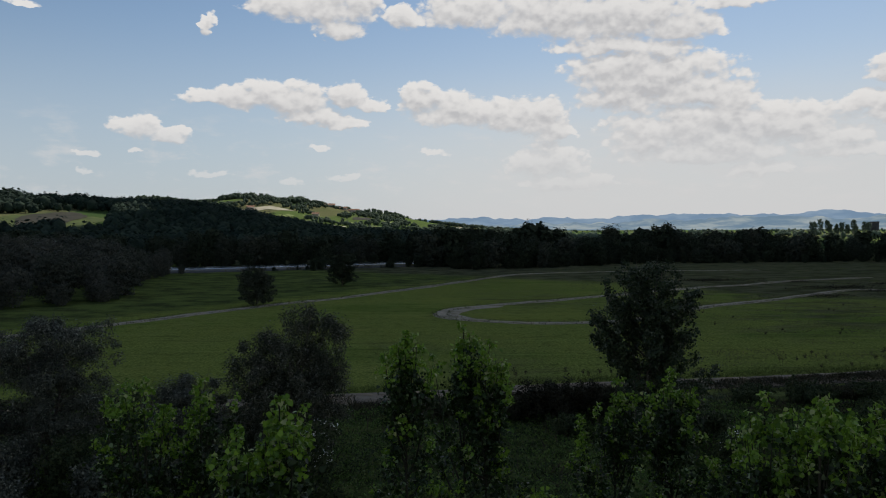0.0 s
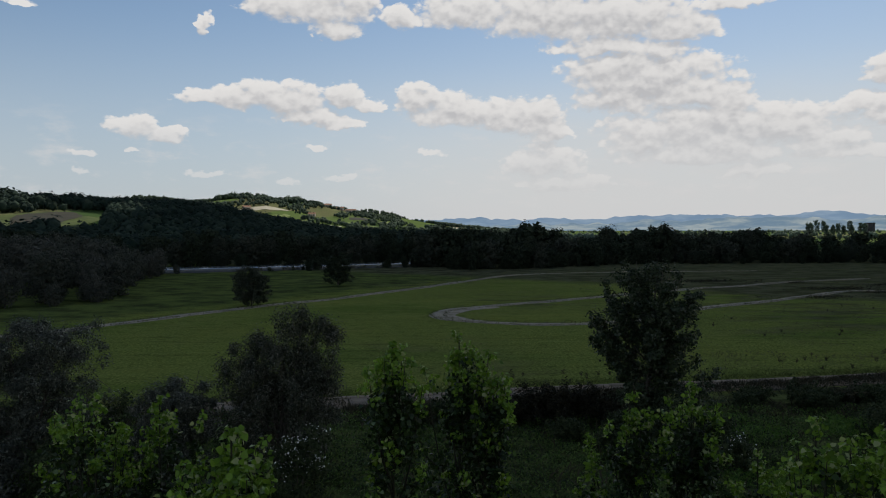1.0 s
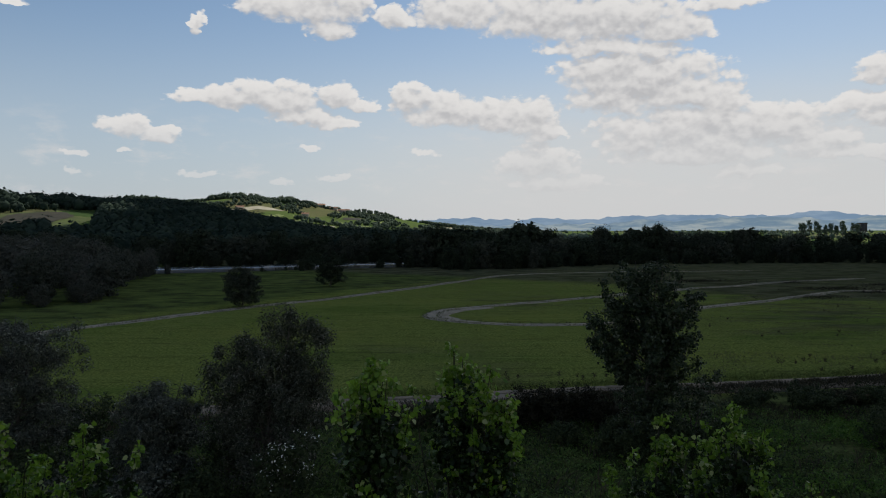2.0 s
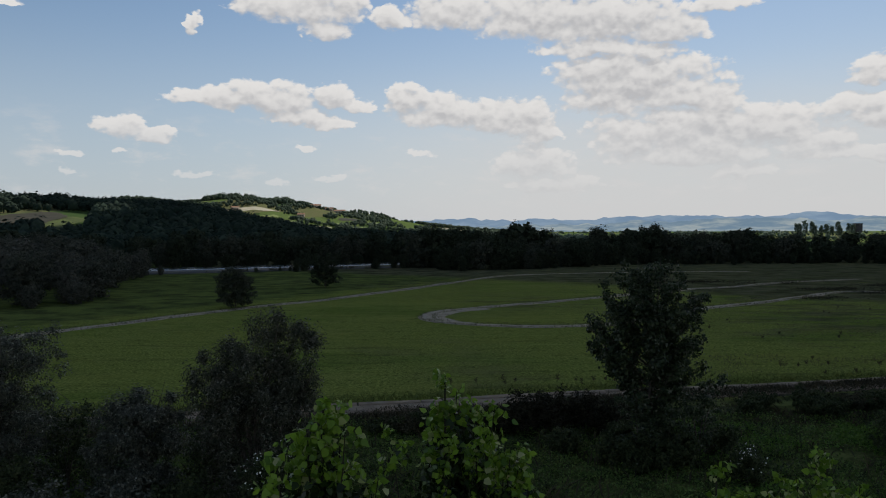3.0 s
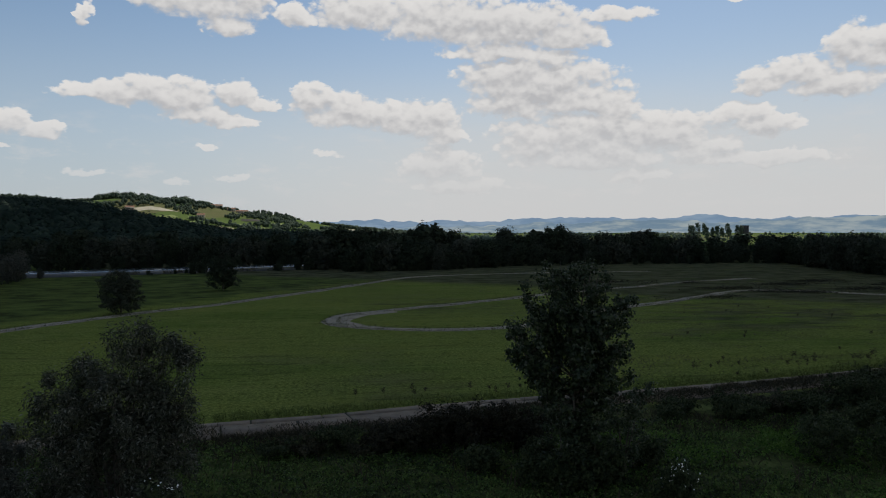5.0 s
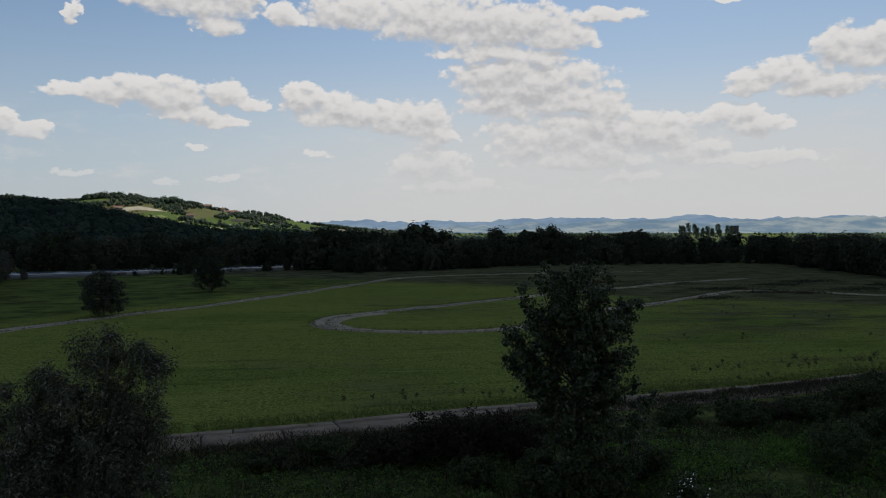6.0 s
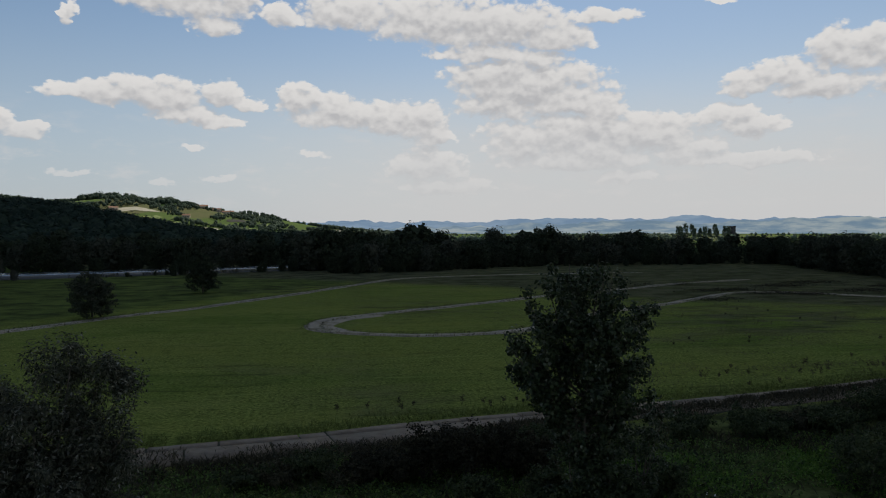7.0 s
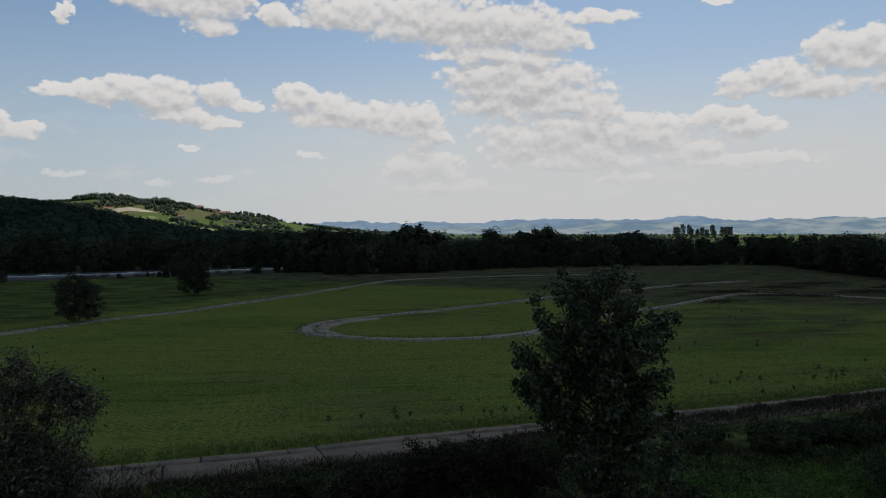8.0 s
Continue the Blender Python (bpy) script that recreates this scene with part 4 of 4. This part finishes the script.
willow(-9.1, 51.5, 9.2, 3.9, 62, "grey-green willow with loose drooping branches beside the road", 0.58, 140, 3, 84,
       plumes=((1.4, -0.3, 10.1), (0.7, 0.6, 9.8), (2.9, 0.2, 8.9), (-1.4, 0.1, 8.7), (-2.8, -0.4, 8.1), (3.5, -0.6, 7.8), (-3.4, 0.5, 7.1), (2.2, 0.5, 9.4), (0.3, -0.5, 9.2)))
willow(-15.1, 51.0, 7.3, 2.8, 63, "small silvery willow between two larger ones", 0.5, 130, 4, 70, (1, 1, 0.85), mat=SILVER)


def young_poplar(x, y, top, wide, seed):
    """A slender poplar of several upright leaders: inner leaves coloured dark as crown shade, lighter new leaves at the
    shoot tips.
    """
    rng = np.random.default_rng(seed)
    u = np.linspace(0, 1, 10)
    lean = rng.normal(size=2) * 0.06
    line = np.c_[lean[0] * (u - 1) + 0.03 * np.sin(u * 7 + seed) * (1 - u), lean[1] * (u - 1) + 0.03 * np.cos(u * 6 + seed) * (1 - u), top * u]
    ob = tagged(new("young_poplar"), "slender young poplar with fresh bright green leaves", "tree", "young poplars")
    part("trunk", smooth(mesh("trunk", *tube(line, 0.06 * (1 - u) + 0.006, 8), SHOOT_BARK)), ob)
    limbs, inner, tips = [], [], []

    def shoot(foot, tip, wide_end, fresh_share):
        """One shoot with tufts of leaves along it, the last of them new growth."""
        w = np.linspace(0, 1, 6)[:, None]
        run = foot + (tip - foot) * np.c_[w**0.6, w**0.6, w]
        limbs.append((run, np.linspace(0.016, 0.003, 6)))
        length = float(np.linalg.norm(tip - foot))
        for a in np.arange(0.25, 1.0, 0.07 / length):
            a = min(1.0, a + rng.normal() * 0.03)
            p = np.array([np.interp(a, w[:, 0], run[:, c]) for c in range(3)])
            if noise.noise(Vector(p * 1.9) + Vector((seed * 3.1, 0, 0))) < -0.22 and a < 0.85:
                continue
            r = wide_end * rng.uniform(0.55, 1.35) * (1.35 - 0.75 * a)
            (tips if a > 1 - fresh_share or rng.uniform() < 0.05 else inner).append((p + rng.normal(size=3) * 0.03, r * np.array([1, 1, 0.9])))

    shoot(np.array([0, 0, top - 1.7]), line[-1], 0.11, 0.26)
    for k in range(9):
        az, r = k * 2.39996 + rng.normal() * 0.4, wide * rng.uniform(0.14, 0.62)
        tip = np.array([r * math.cos(az), r * math.sin(az), top - 0.05 - r * rng.uniform(0.25, 1.5)])
        shoot(np.array([0, 0, tip[2] - r * 1.3 - rng.uniform(0.7, 1.2)]), tip, rng.uniform(0.10, 0.14), rng.uniform(0.14, 0.26))
    for k in range(30):
        d, a = 0.7 + 3.9 * (k + rng.uniform()) / 30, k * 2.39996 + rng.normal() * 0.5
        reach = wide * min(0.98, 0.16 + 0.36 * d) * rng.uniform(0.55, 1.2)
        foot = np.array([0, 0, top - d - reach * 0.7])
        shoot(foot, foot + np.array([math.cos(a) * reach, math.sin(a) * reach, reach * rng.uniform(0.7, 1.5)]), rng.uniform(0.10, 0.155), 0.12 if d < 2.4 else 0.05)
    tagged(part("branchwork", smooth(mesh("branchwork", *joined([tube(l, r, 3) for l, r in limbs]), SHOOT_BARK)), ob), kind="stuff")
    for d in np.arange(0.6, 4.6, 0.09):
        a, r = rng.uniform(0, 6.28), wide * min(0.7, 0.10 + 0.3 * d) * math.sqrt(rng.uniform(0, 0.7))
        inner.append((np.array([r * math.cos(a), r * math.sin(a), top - d]), np.full(3, 0.20)))
    for name, tufts, mat, label in (("crown", inner, INNER_SHADED, ""), ("new_growth", tips, YOUNG, "lighter yellow-green young leaves at the shoot tips")):
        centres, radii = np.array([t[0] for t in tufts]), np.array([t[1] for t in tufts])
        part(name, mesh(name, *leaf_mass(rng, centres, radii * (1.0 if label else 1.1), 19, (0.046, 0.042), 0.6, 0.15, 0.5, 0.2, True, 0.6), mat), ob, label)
    ob.location = (x, y, 0.0)


for k, (x, y, top, wide) in enumerate(((-0.46, 16.3, 13.86, 0.5), (0.24, 17.3, 13.8, 0.7), (0.50, 17.0, 13.55, 0.6), (-3.0, 16.8, 13.2, 0.9), (-3.6, 16.6, 13.25, 0.9), (-4.1, 17.2, 13.1, 0.9),
                                       (-1.30, 13.5, 13.74, 0.6), (-1.75, 13.9, 13.35, 0.7), (3.0, 17.5, 13.12, 0.7), (2.3, 17.7, 12.95, 0.8), (3.25, 14.2, 13.6, 0.6), (2.9, 14.5, 13.45, 0.6), (3.6, 14.7, 13.4, 0.6), (4.2, 15.0, 13.3, 0.8),
                                       (0.95, 15.6, 12.3, 0.8), (-4.8, 15.0, 12.4, 1.0), (1.95, 14.6, 12.2, 0.8), (-2.9, 14.4, 12.5, 0.9), (3.9, 17.8, 12.3, 0.9))):
    young_poplar(x, y, top, wide, 70 + k)


def shrub(x, y, tall, wide, seed, label="dark tangled shrub beside the concrete road", mat=SHRUB, per=34, flowers=0):
    rng = np.random.default_rng(seed)
    grown = grow(rng, tall, lambda u: wide * math.sqrt(max(0.1, 1 - u * u * 0.8)) * rng.uniform(0.7, 1.15), 0.04, 36, 0.45, 3, stems=3, lean=0.08)
    tufts = limb_tufts(rng, grown[1], 0.16 + 0.11 * min(tall, wide * 1.4), 3, 0.3, (1, 1, 0.8), 0.0, 0.5)
    ob = tree("shrub", rng, grown, leaf_mass(rng, *tufts, per, (0.155, 0.105), 0.9, 0.35, 0.1, 0.3), mat, BARK, label, "shrub", "roadside shrubs", coarse=True)
    ob.location = (x, y, 0.0)
    if flowers:
        high = np.flatnonzero(tufts[0][:, 2] > tall * 0.5)
        k = rng.choice(high, flowers)
        d = unit(rng.normal(size=(flowers, 3)) + np.array([0, 0, 1.2]))
        part("blossom", mesh("blossom", *leaves(rng, tufts[0][k] + d * tufts[1][k] * 1.1, 0.10, 0.09, 1.5), FLOWER), ob, "small flat white flower heads")


def roadside():
    rng = np.random.default_rng(81)
    shrub(17.3, 58.6, 5.6, 1.5, 90, "tall leafy shrub beside the poplar", POPLAR)
    shrub(-7.2, 46.8, 4.5, 1.9, 91, "dark shrub with flat white flower heads", SHRUB, 50, 260)
    for k, (x, y, tall, wide) in enumerate(((-27.5, 46.5, 3.6, 2.2), (-24.0, 47.5, 3.2, 2.2), (-20.5, 48.5, 3.4, 2.1), (-18.3, 46.5, 2.6, 2.0), (-14.6, 46.8, 2.8, 2.1), (-11.9, 47.6, 2.4, 1.9),
                                            (-20.5, 54.5, 4.6, 2.0), (-12.2, 54.5, 3.6, 2.0), (-29.0, 51.0, 4.2, 2.3), (-22.0, 43.5, 2.4, 2.2))):
        grey = k in (0, 1, 3, 4, 8, 9)
        shrub(x, y, tall, wide, 400 + k, "silvery grey willow shrub under the taller willows" if grey else "dark shrub under the willows", SILVER if grey else SHRUB, 44)
    shrub(18.4, 53.6, 2.1, 1.3, 92, "low dark shrub with white flower heads", SHRUB, 30, 90)
    for k, (x, y, tall, wide) in enumerate(((13.0, 56.8, 4.4, 1.4), (14.5, 56.6, 4.8, 1.5), (5.4, 64.4, 2.0, 1.7), (7.3, 65.0, 2.7, 2.0), (9.4, 64.8, 2.9, 2.0), (11.4, 65.2, 2.6, 1.9), (13.2, 64.4, 2.2, 1.8), (3.4, 65.2, 1.4, 1.5))):
        shrub(x, y, tall, wide, 430 + k, "dark leafy shrub round the foot of the poplar" if k < 2 else "broad brown-leaved shrub at the edge of the road", POPLAR if k < 2 else DARK_BRUSH, 44)
    seed = 100
    for x, y, tall, wide in ((11.6, 57.6, 1.7, 1.2), (12.9, 56.4, 2.3, 1.2), (14.5, 56.2, 2.5, 1.3), (15.8, 57.0, 2.1, 1.2), (12.4, 59.2, 2.2, 1.3), (9.0, 60.2, 1.4, 1.5), (19.2, 59.6, 1.7, 1.5),
                             (30.5, 58.5, 2.6, 2.2), (34.0, 57.0, 2.4, 2.2), (37.5, 59.5, 2.8, 2.3), (41.0, 58.5, 2.7, 2.2), (44.5, 61.0, 2.5, 2.2), (33.0, 62.0, 2.0, 2.0), (38.0, 64.0, 2.1, 2.0), (47.0, 64.0, 2.4, 2.2), (51.0, 63.5, 2.6, 2.4)):
        shrub(x, y, tall, wide, seed, "broad dark shrub in the rough ground near the road", per=38)
        seed += 1
    for x in np.arange(-3.0, 62, 1.7):
        if rng.uniform() < 0.25:
            continue
        edge = float(np.interp(x, ROAD[:, 0], ROAD[:, 1]))
        tall = (0.8 if x < 9 else 1.4) * rng.uniform(0.45, 1.5)
        shrub(x + rng.normal() * 0.5, edge - 8.3 + rng.normal() * 1.1 - (0.0 if x > 9 else 2.0) - (2.0 if x > 22 else 0), tall, 1.7 * rng.uniform(0.7, 1.3), seed, mat=SHRUB if rng.uniform() < 0.6 else BRUSH, per=28)
        seed += 1


roadside()


# ---- weeds and tall grass ----
def weeds(name, seed, count, area, size, mat, label, up=0.0):
    """Blades and weed leaves standing on the ground, too many to count."""
    rng = np.random.default_rng(seed)
    spots = area(rng, count)
    k = len(spots)
    base = np.c_[spots, height(spots[:, 0], spots[:, 1]) - 0.03]
    tall = size * rng.uniform(0.5, 1.5, (k, 1))
    bend = np.c_[rng.normal(size=(k, 2)) * 0.45, np.ones(k)]
    side = unit(np.c_[rng.normal(size=(k, 2)), np.zeros(k)]) * tall * 0.07
    mid = base + bend * tall * 0.5
    tip = base + bend * tall * np.array([1.5, 1.5, 1.0])
    verts = np.stack([base, mid + side, tip, mid - side], 1).reshape(-1, 3)
    return tagged(new(name, mesh(name, verts, np.arange(4 * k).reshape(k, 4), mat)), label, "grass", kind="stuff")


def along_far_edge(rng, count):
    """A ragged belt on the meadow side of the road."""
    k = rng.integers(0, len(ROAD), count)
    t = unit(np.gradient(ROAD, axis=0))[k]
    return ROAD[k] + np.c_[-t[:, 1], t[:, 0]] * (0.15 + np.abs(rng.normal(size=(count, 1))) * 1.6) + t * rng.uniform(-0.5, 0.5, (count, 1))


def clumped(x0, x1, y0, y1, freq, cut):
    def area(rng, count):
        x, y = rng.uniform(x0, x1, count), rng.uniform(y0, y1, count)
        n = np.array([noise.noise(Vector((a * freq, b * freq, 2))) for a, b in zip(x, y)])
        return np.c_[x, y][n + rng.normal(size=count) * 0.12 > cut]
    return area


def weed_cover(name, seed, count, area, tall, leaf, mat, label):
    """Low leafy growth in mounds, too much to count."""
    rng = np.random.default_rng(seed)
    spots = area(rng, count)
    mound = np.array([0.5 + 0.9 * noise.noise(Vector((a * 0.55, b * 0.55, 8))) + 0.5 * noise.noise(Vector((a * 1.7, b * 1.7, 3))) for a, b in spots])
    z = height(spots[:, 0], spots[:, 1]) + np.clip(mound, 0.05, 1.6) * tall * rng.uniform(0.15, 1.0, len(spots))
    verts, faces = leaves(rng, np.c_[spots, z], leaf, leaf * 0.7, 0.7)
    return tagged(new(name, mesh(name, verts, faces, mat)), label, "weeds", kind="stuff")


weed_cover("weeds", 201, 170000, clumped(-36, 56, 38, 69, 0.16, -0.45), 0.6, 0.16, WEED, "rank green weeds on the near side of the road")
weed_cover("nettles", 215, 46000, clumped(17, 46, 50, 66, 0.17, 0.06), 0.9, 0.17, NETTLE, "lush bright green nettles in the rough ground")
weed_cover("low_brush", 205, 60000, clumped(-36, 60, 46, 70, 0.12, 0.02), 0.9, 0.17, SHRUB, "low dark brush on the rough ground")
weeds("dry_grass", 202, 14000, clumped(-35, 60, 42, 71, 0.3, 0.1), 0.6, STRAW, "dry stalks among the weeds")
weeds("verge_grass", 206, 26000, clumped(-30, 60, 66, 73.2, 0.2, -0.1), 0.3, STRAW, "tall dry grass on the road's verge")
weeds("verge_grass", 207, 26000, along_far_edge, 0.26, MEADOW_TUFT, "longer grass along the far edge of the road")
def along_tracks(rng, count):
    """Ragged belts on both sides of the gravel tracks."""
    line = np.concatenate([LOOP, LEFT_PATH])
    t = np.concatenate([unit(np.gradient(LOOP, axis=0)), unit(np.gradient(LEFT_PATH, axis=0))])
    k = rng.integers(0, len(line), count)
    side = np.where(rng.uniform(size=(count, 1)) < 0.5, -1.0, 1.0) * (0.85 + np.abs(rng.normal(size=(count, 1))) * 0.55)
    return line[k] + np.c_[-t[k][:, 1], t[k][:, 0]] * side + t[k] * rng.uniform(-1.2, 1.2, (count, 1))


def along_river(rng, count):
    """Clumps on the near bank of the river."""
    line = water_line + np.array([0.0, -14.0])
    k = rng.integers(0, len(line), count)
    spots = line[k] + rng.normal(size=(count, 2)) * np.array([1.5, 1.0])
    n = np.array([noise.noise(Vector((a * 0.07, b * 0.07, 4))) + 0.6 * noise.noise(Vector((a * 0.3, b * 0.3, 1))) for a, b in spots])
    return spots[n > -0.05]


weeds("reeds", 214, 4000, along_river, 1.2, BRUSH, "dark reeds and scrub on the river bank")
weeds("track_grass", 209, 9000, along_tracks, 0.3, MEADOW_TUFT, "longer grass along the edges of the tracks")
weeds("track_grass", 210, 9000, along_tracks, 0.36, STRAW, "dry grass along the edges of the tracks")
weeds("meadow_grass", 203, 30000, clumped(-45, 75, 80, 130, 0.09, 0.05), 0.16, MEADOW_TUFT, "tufts of longer grass in the meadow")
weeds("dry_grass", 212, 7000, clumped(20, 64, 83, 97, 0.22, 0.10), 0.27, DRY_TUFT, "feathery brown weeds on the meadow side of the road")
weed_cover("meadow_weeds", 213, 26000, clumped(34, 130, 100, 215, 0.11, 0.26), 0.5, 0.2, DRY_TUFT, "scattered dark clumps of weeds in the far meadow")
weed_cover("dry_grass", 204, 16000, clumped(24, 110, 86, 150, 0.08, 0.22), 0.3, 0.13, DRY_TUFT, "patches of dry weeds in the meadow")


def round_bend(rng, count):
    """Patches of scrub where the track bends at the far side of the meadow."""
    spots = np.array([(97, 185), (112, 172), (104, 176), (78, 163), (128, 178), (118, 196), (90, 205), (134, 206), (146, 190), (74, 212)], float)
    at = spots[rng.integers(0, len(spots), count)] + rng.normal(size=(count, 2)) * np.array([4.5, 1.6])
    away = np.min(np.linalg.norm(at[:, None] - LOOP[None], axis=2), 1)
    return at[away > 3.0]


weed_cover("low_scrub", 216, 9000, round_bend, 0.9, 0.3, DARK_BRUSH, "dark low scrub beside the bend of the track")


def tall_weed(x, y, tall, seed):
    """A stiff dark dock or thistle with a leafy head."""
    rng = np.random.default_rng(seed)
    grown = grow(rng, tall, lambda u: tall * 0.22, 0.25, 8, 0.9, 3, stems=2, lean=0.12)
    tufts = limb_tufts(rng, grown[1], 0.07, 2, 0.4)
    ob = tree("tall_weed", rng, grown, leaf_mass(rng, *tufts, 7, (0.09, 0.05)), STRAW, STALK, "tall dark weed gone to seed in the meadow", "weed", "tall weeds", girth=0.6, coarse=True)
    ob.location = (x, y, float(height(x, y)))


def tall_weeds():
    rng = np.random.default_rng(601)
    for k in range(24):
        tall_weed(rng.uniform(37, 62), 90.5 + rng.normal() * 2.2, rng.uniform(0.4, 1.25), 610 + k)
    for k in range(14):
        tall_weed(rng.uniform(0, 28), rng.uniform(80.5, 84.0), rng.uniform(0.35, 0.7), 660 + k)
    for k in range(30):
        tall_weed(rng.uniform(30, 95), rng.uniform(95, 150), rng.uniform(0.3, 0.6), 700 + k)


tall_weeds()
for k, (x, y, tall, wide) in enumerate(((42.5, 72.5, 2.4, 2.3), (46.5, 74.5, 2.2, 2.2), (50.5, 75.5, 2.6, 2.4), (55.0, 77.0, 2.5, 2.4), (44.5, 68.5, 2.4, 2.3), (49.0, 70.5, 2.6, 2.4), (54.0, 72.0, 2.6, 2.4), (36.5, 69.5, 1.5, 2.0), (31.0, 68.5, 1.3, 1.9))):
    shrub(x, y, tall, wide, 470 + k, "dense dark bramble thicket beside the road", per=40)
def near_verge(rng, count):
    """Growth that creeps over the near edge of the road, more so to the east."""
    k = rng.integers(0, len(ROAD), count)
    t = unit(np.gradient(ROAD, axis=0))[k]
    creep = np.interp(ROAD[k][:, 0], [-10, 8, 15, 28, 45, 60], [-4.6, -4.2, -2.9, -1.9, -1.2, -0.8])
    patchy = np.array([noise.noise(Vector((a * 0.4, b * 0.4, 6))) for a, b in ROAD[k]]) * 0.9
    return ROAD[k] + np.c_[-t[:, 1], t[:, 0]] * (creep + patchy - np.abs(rng.normal(size=count)) * 1.5)[:, None] + t * rng.uniform(-0.5, 0.5, (count, 1))


weeds("verge_grass", 208, 26000, near_verge, 0.42, STRAW, "tall dry grass half hiding the road")
weed_cover("verge_weeds", 211, 42000, near_verge, 0.5, 0.15, BRUSH, "brownish weeds creeping over the edge of the road")


# ---- far row of tall poplars ----
def far_poplars():
    rng = np.random.default_rng(501)
    for k in range(12):
        r, az = 900 + rng.normal() * 12, 26.5 + k * 0.30 + rng.normal() * 0.11
        tall = rng.uniform(15.5, 23)
        grown = grow(rng, tall, lambda u: tall * 0.125 * math.sqrt(max(0.05, 1 - ((u - 0.66) / 0.36) ** 2)), 0.42, 26, 0.6, 4)
        tufts = limb_tufts(rng, grown[1], 1.15, 2, 0.5)
        ob = tree("poplar_tree", rng, grown, leaf_mass(rng, *tufts, 26, (0.7, 0.6), 1.2), HAZED_LEAF, PALE_BARK, "tall pale poplar in a row on the far plain, haze put into its leaf colour", group="far poplar row", coarse=True)
        ob.location = (r * math.sin(radians(az)), r * math.cos(radians(az)), 0)


far_poplars()


# ---- far buildings ----
def box(x0, x1, y0, y1, z0, z1):
    v = np.array([(x, y, z) for z in (z0, z1) for x, y in ((x0, y0), (x1, y0), (x1, y1), (x0, y1))], float)
    return v, np.array([(0, 3, 2, 1), (4, 5, 6, 7), (0, 1, 5, 4), (1, 2, 6, 5), (2, 3, 7, 6), (3, 0, 4, 7)])


def tower(x, y):
    z = float(height(x, y))
    ob = tagged(new("tower"), "old square brick tower rising above the trees", "tower")
    ob.location = (x, y, z)
    part("wall", mesh("wall", *box(-4.2, 4.2, -4.2, 4.2, -1, 20), BRICK_FAR), ob)
    part("parapet", mesh("parapet", *box(-4.6, 4.6, -4.6, 4.6, 20, 21.3), BRICK_FAR), ob)


tower(640, 1095)


def farmhouse(az, r, long, turn):
    """A long low farmhouse with a tiled gable roof."""
    x, y = r * math.sin(radians(az)), r * math.cos(radians(az))
    ob = tagged(new("farmhouse"), "long low farmhouse with a clay tile roof on the hill", "house", "hill farmhouses")
    ob.matrix_world = pose(x, y, float(height(x, y)) - 0.5, 0, 0, turn)
    part("wall", mesh("wall", *box(-long / 2, long / 2, -4.5, 4.5, -2, 6), RENDERED), ob)
    a, w = long / 2 + 0.6, 5.2
    verts = np.array([(-a, -w, 5.8), (a, -w, 5.8), (a, w, 5.8), (-a, w, 5.8), (-a, 0, 8.8), (a, 0, 8.8)], float)
    bm = bmesh.new()
    vs = [bm.verts.new(v) for v in verts]
    for f in ((0, 1, 5, 4), (2, 3, 4, 5), (1, 2, 5), (3, 0, 4), (3, 2, 1, 0)):
        bm.faces.new([vs[i] for i in f])
    me = bpy.data.meshes.new("roof")
    bm.to_mesh(me)
    bm.free()
    me.materials.append(ROOF)
    roof = part("roof", me, ob, "weathered clay tiles")
    part("chimney", mesh("chimney", *box(long * 0.2, long * 0.2 + 1, -0.5, 0.5, 8, 10), BRICK_FAR), roof)
    for k in range(3):
        u = (k - 1) * long * 0.28
        part("window", mesh("window", *box(u - 0.8, u + 0.8, -4.56, -4.4, 2.2, 4.2), BRICK_FAR), ob)


for az, r, long, turn in ((-8.5, 1800, 24, 8), (-7.5, 1815, 18, -12), (-6.7, 1790, 26, 4), (-14.4, 1560, 16, 20), (-9.6, 1560, 14, 0)):
    farmhouse(az, r, long, turn)


# ---- concrete road ----
def concrete_road():
    base = strip("road", offset_line(ROAD, -2.2), 2.25, 2.25, 0.03, JOINT, "narrow concrete road of cracked slabs with an edge strip", "road")
    rng = np.random.default_rng(301)
    t = unit(np.gradient(ROAD, axis=0))
    for near, far, short, long in ((-4.35, -1.2, 4, 8), (-1.06, 0.0, 2, 6)):
        i = 0
        while i < len(ROAD) - 9:
            gap = int(rng.integers(short, long + 1))
            a, b = ROAD[i], ROAD[i + gap]
            na, nb = np.array([-t[i][1], t[i][0]]), np.array([-t[i + gap][1], t[i + gap][0]])
            d = unit(b - a) * rng.uniform(0.03, 0.10)
            j = rng.normal(size=4) * 0.06
            corners = [a + na * (near + j[0]) + d, b + nb * (near + j[1]) - d, b + nb * (far + j[2]) - d, a + na * (far + j[3]) + d]
            z = height(np.array([c[0] for c in corners]), np.array([c[1] for c in corners]))
            lift = 0.08 + rng.uniform(-0.015, 0.015)
            mid = np.mean(corners, 0)
            low = [(c[0] - mid[0], c[1] - mid[1], h - 0.05) for c, h in zip(corners, z)]
            top = [((c[0] - mid[0]) * 0.995, (c[1] - mid[1]) * 0.995, h + lift + rng.normal() * 0.005) for c, h in zip(corners, z)]
            faces = np.array([(4, 5, 6, 7), (0, 1, 5, 4), (1, 2, 6, 5), (2, 3, 7, 6), (3, 0, 4, 7)])
            slab = part("slab", mesh("slab", np.array(low + top), faces, CONCRETE if near < -2 else CONCRETE_EDGE), base)
            slab.location = (mid[0], mid[1], 0)
            i += gap
    return base


concrete_road()
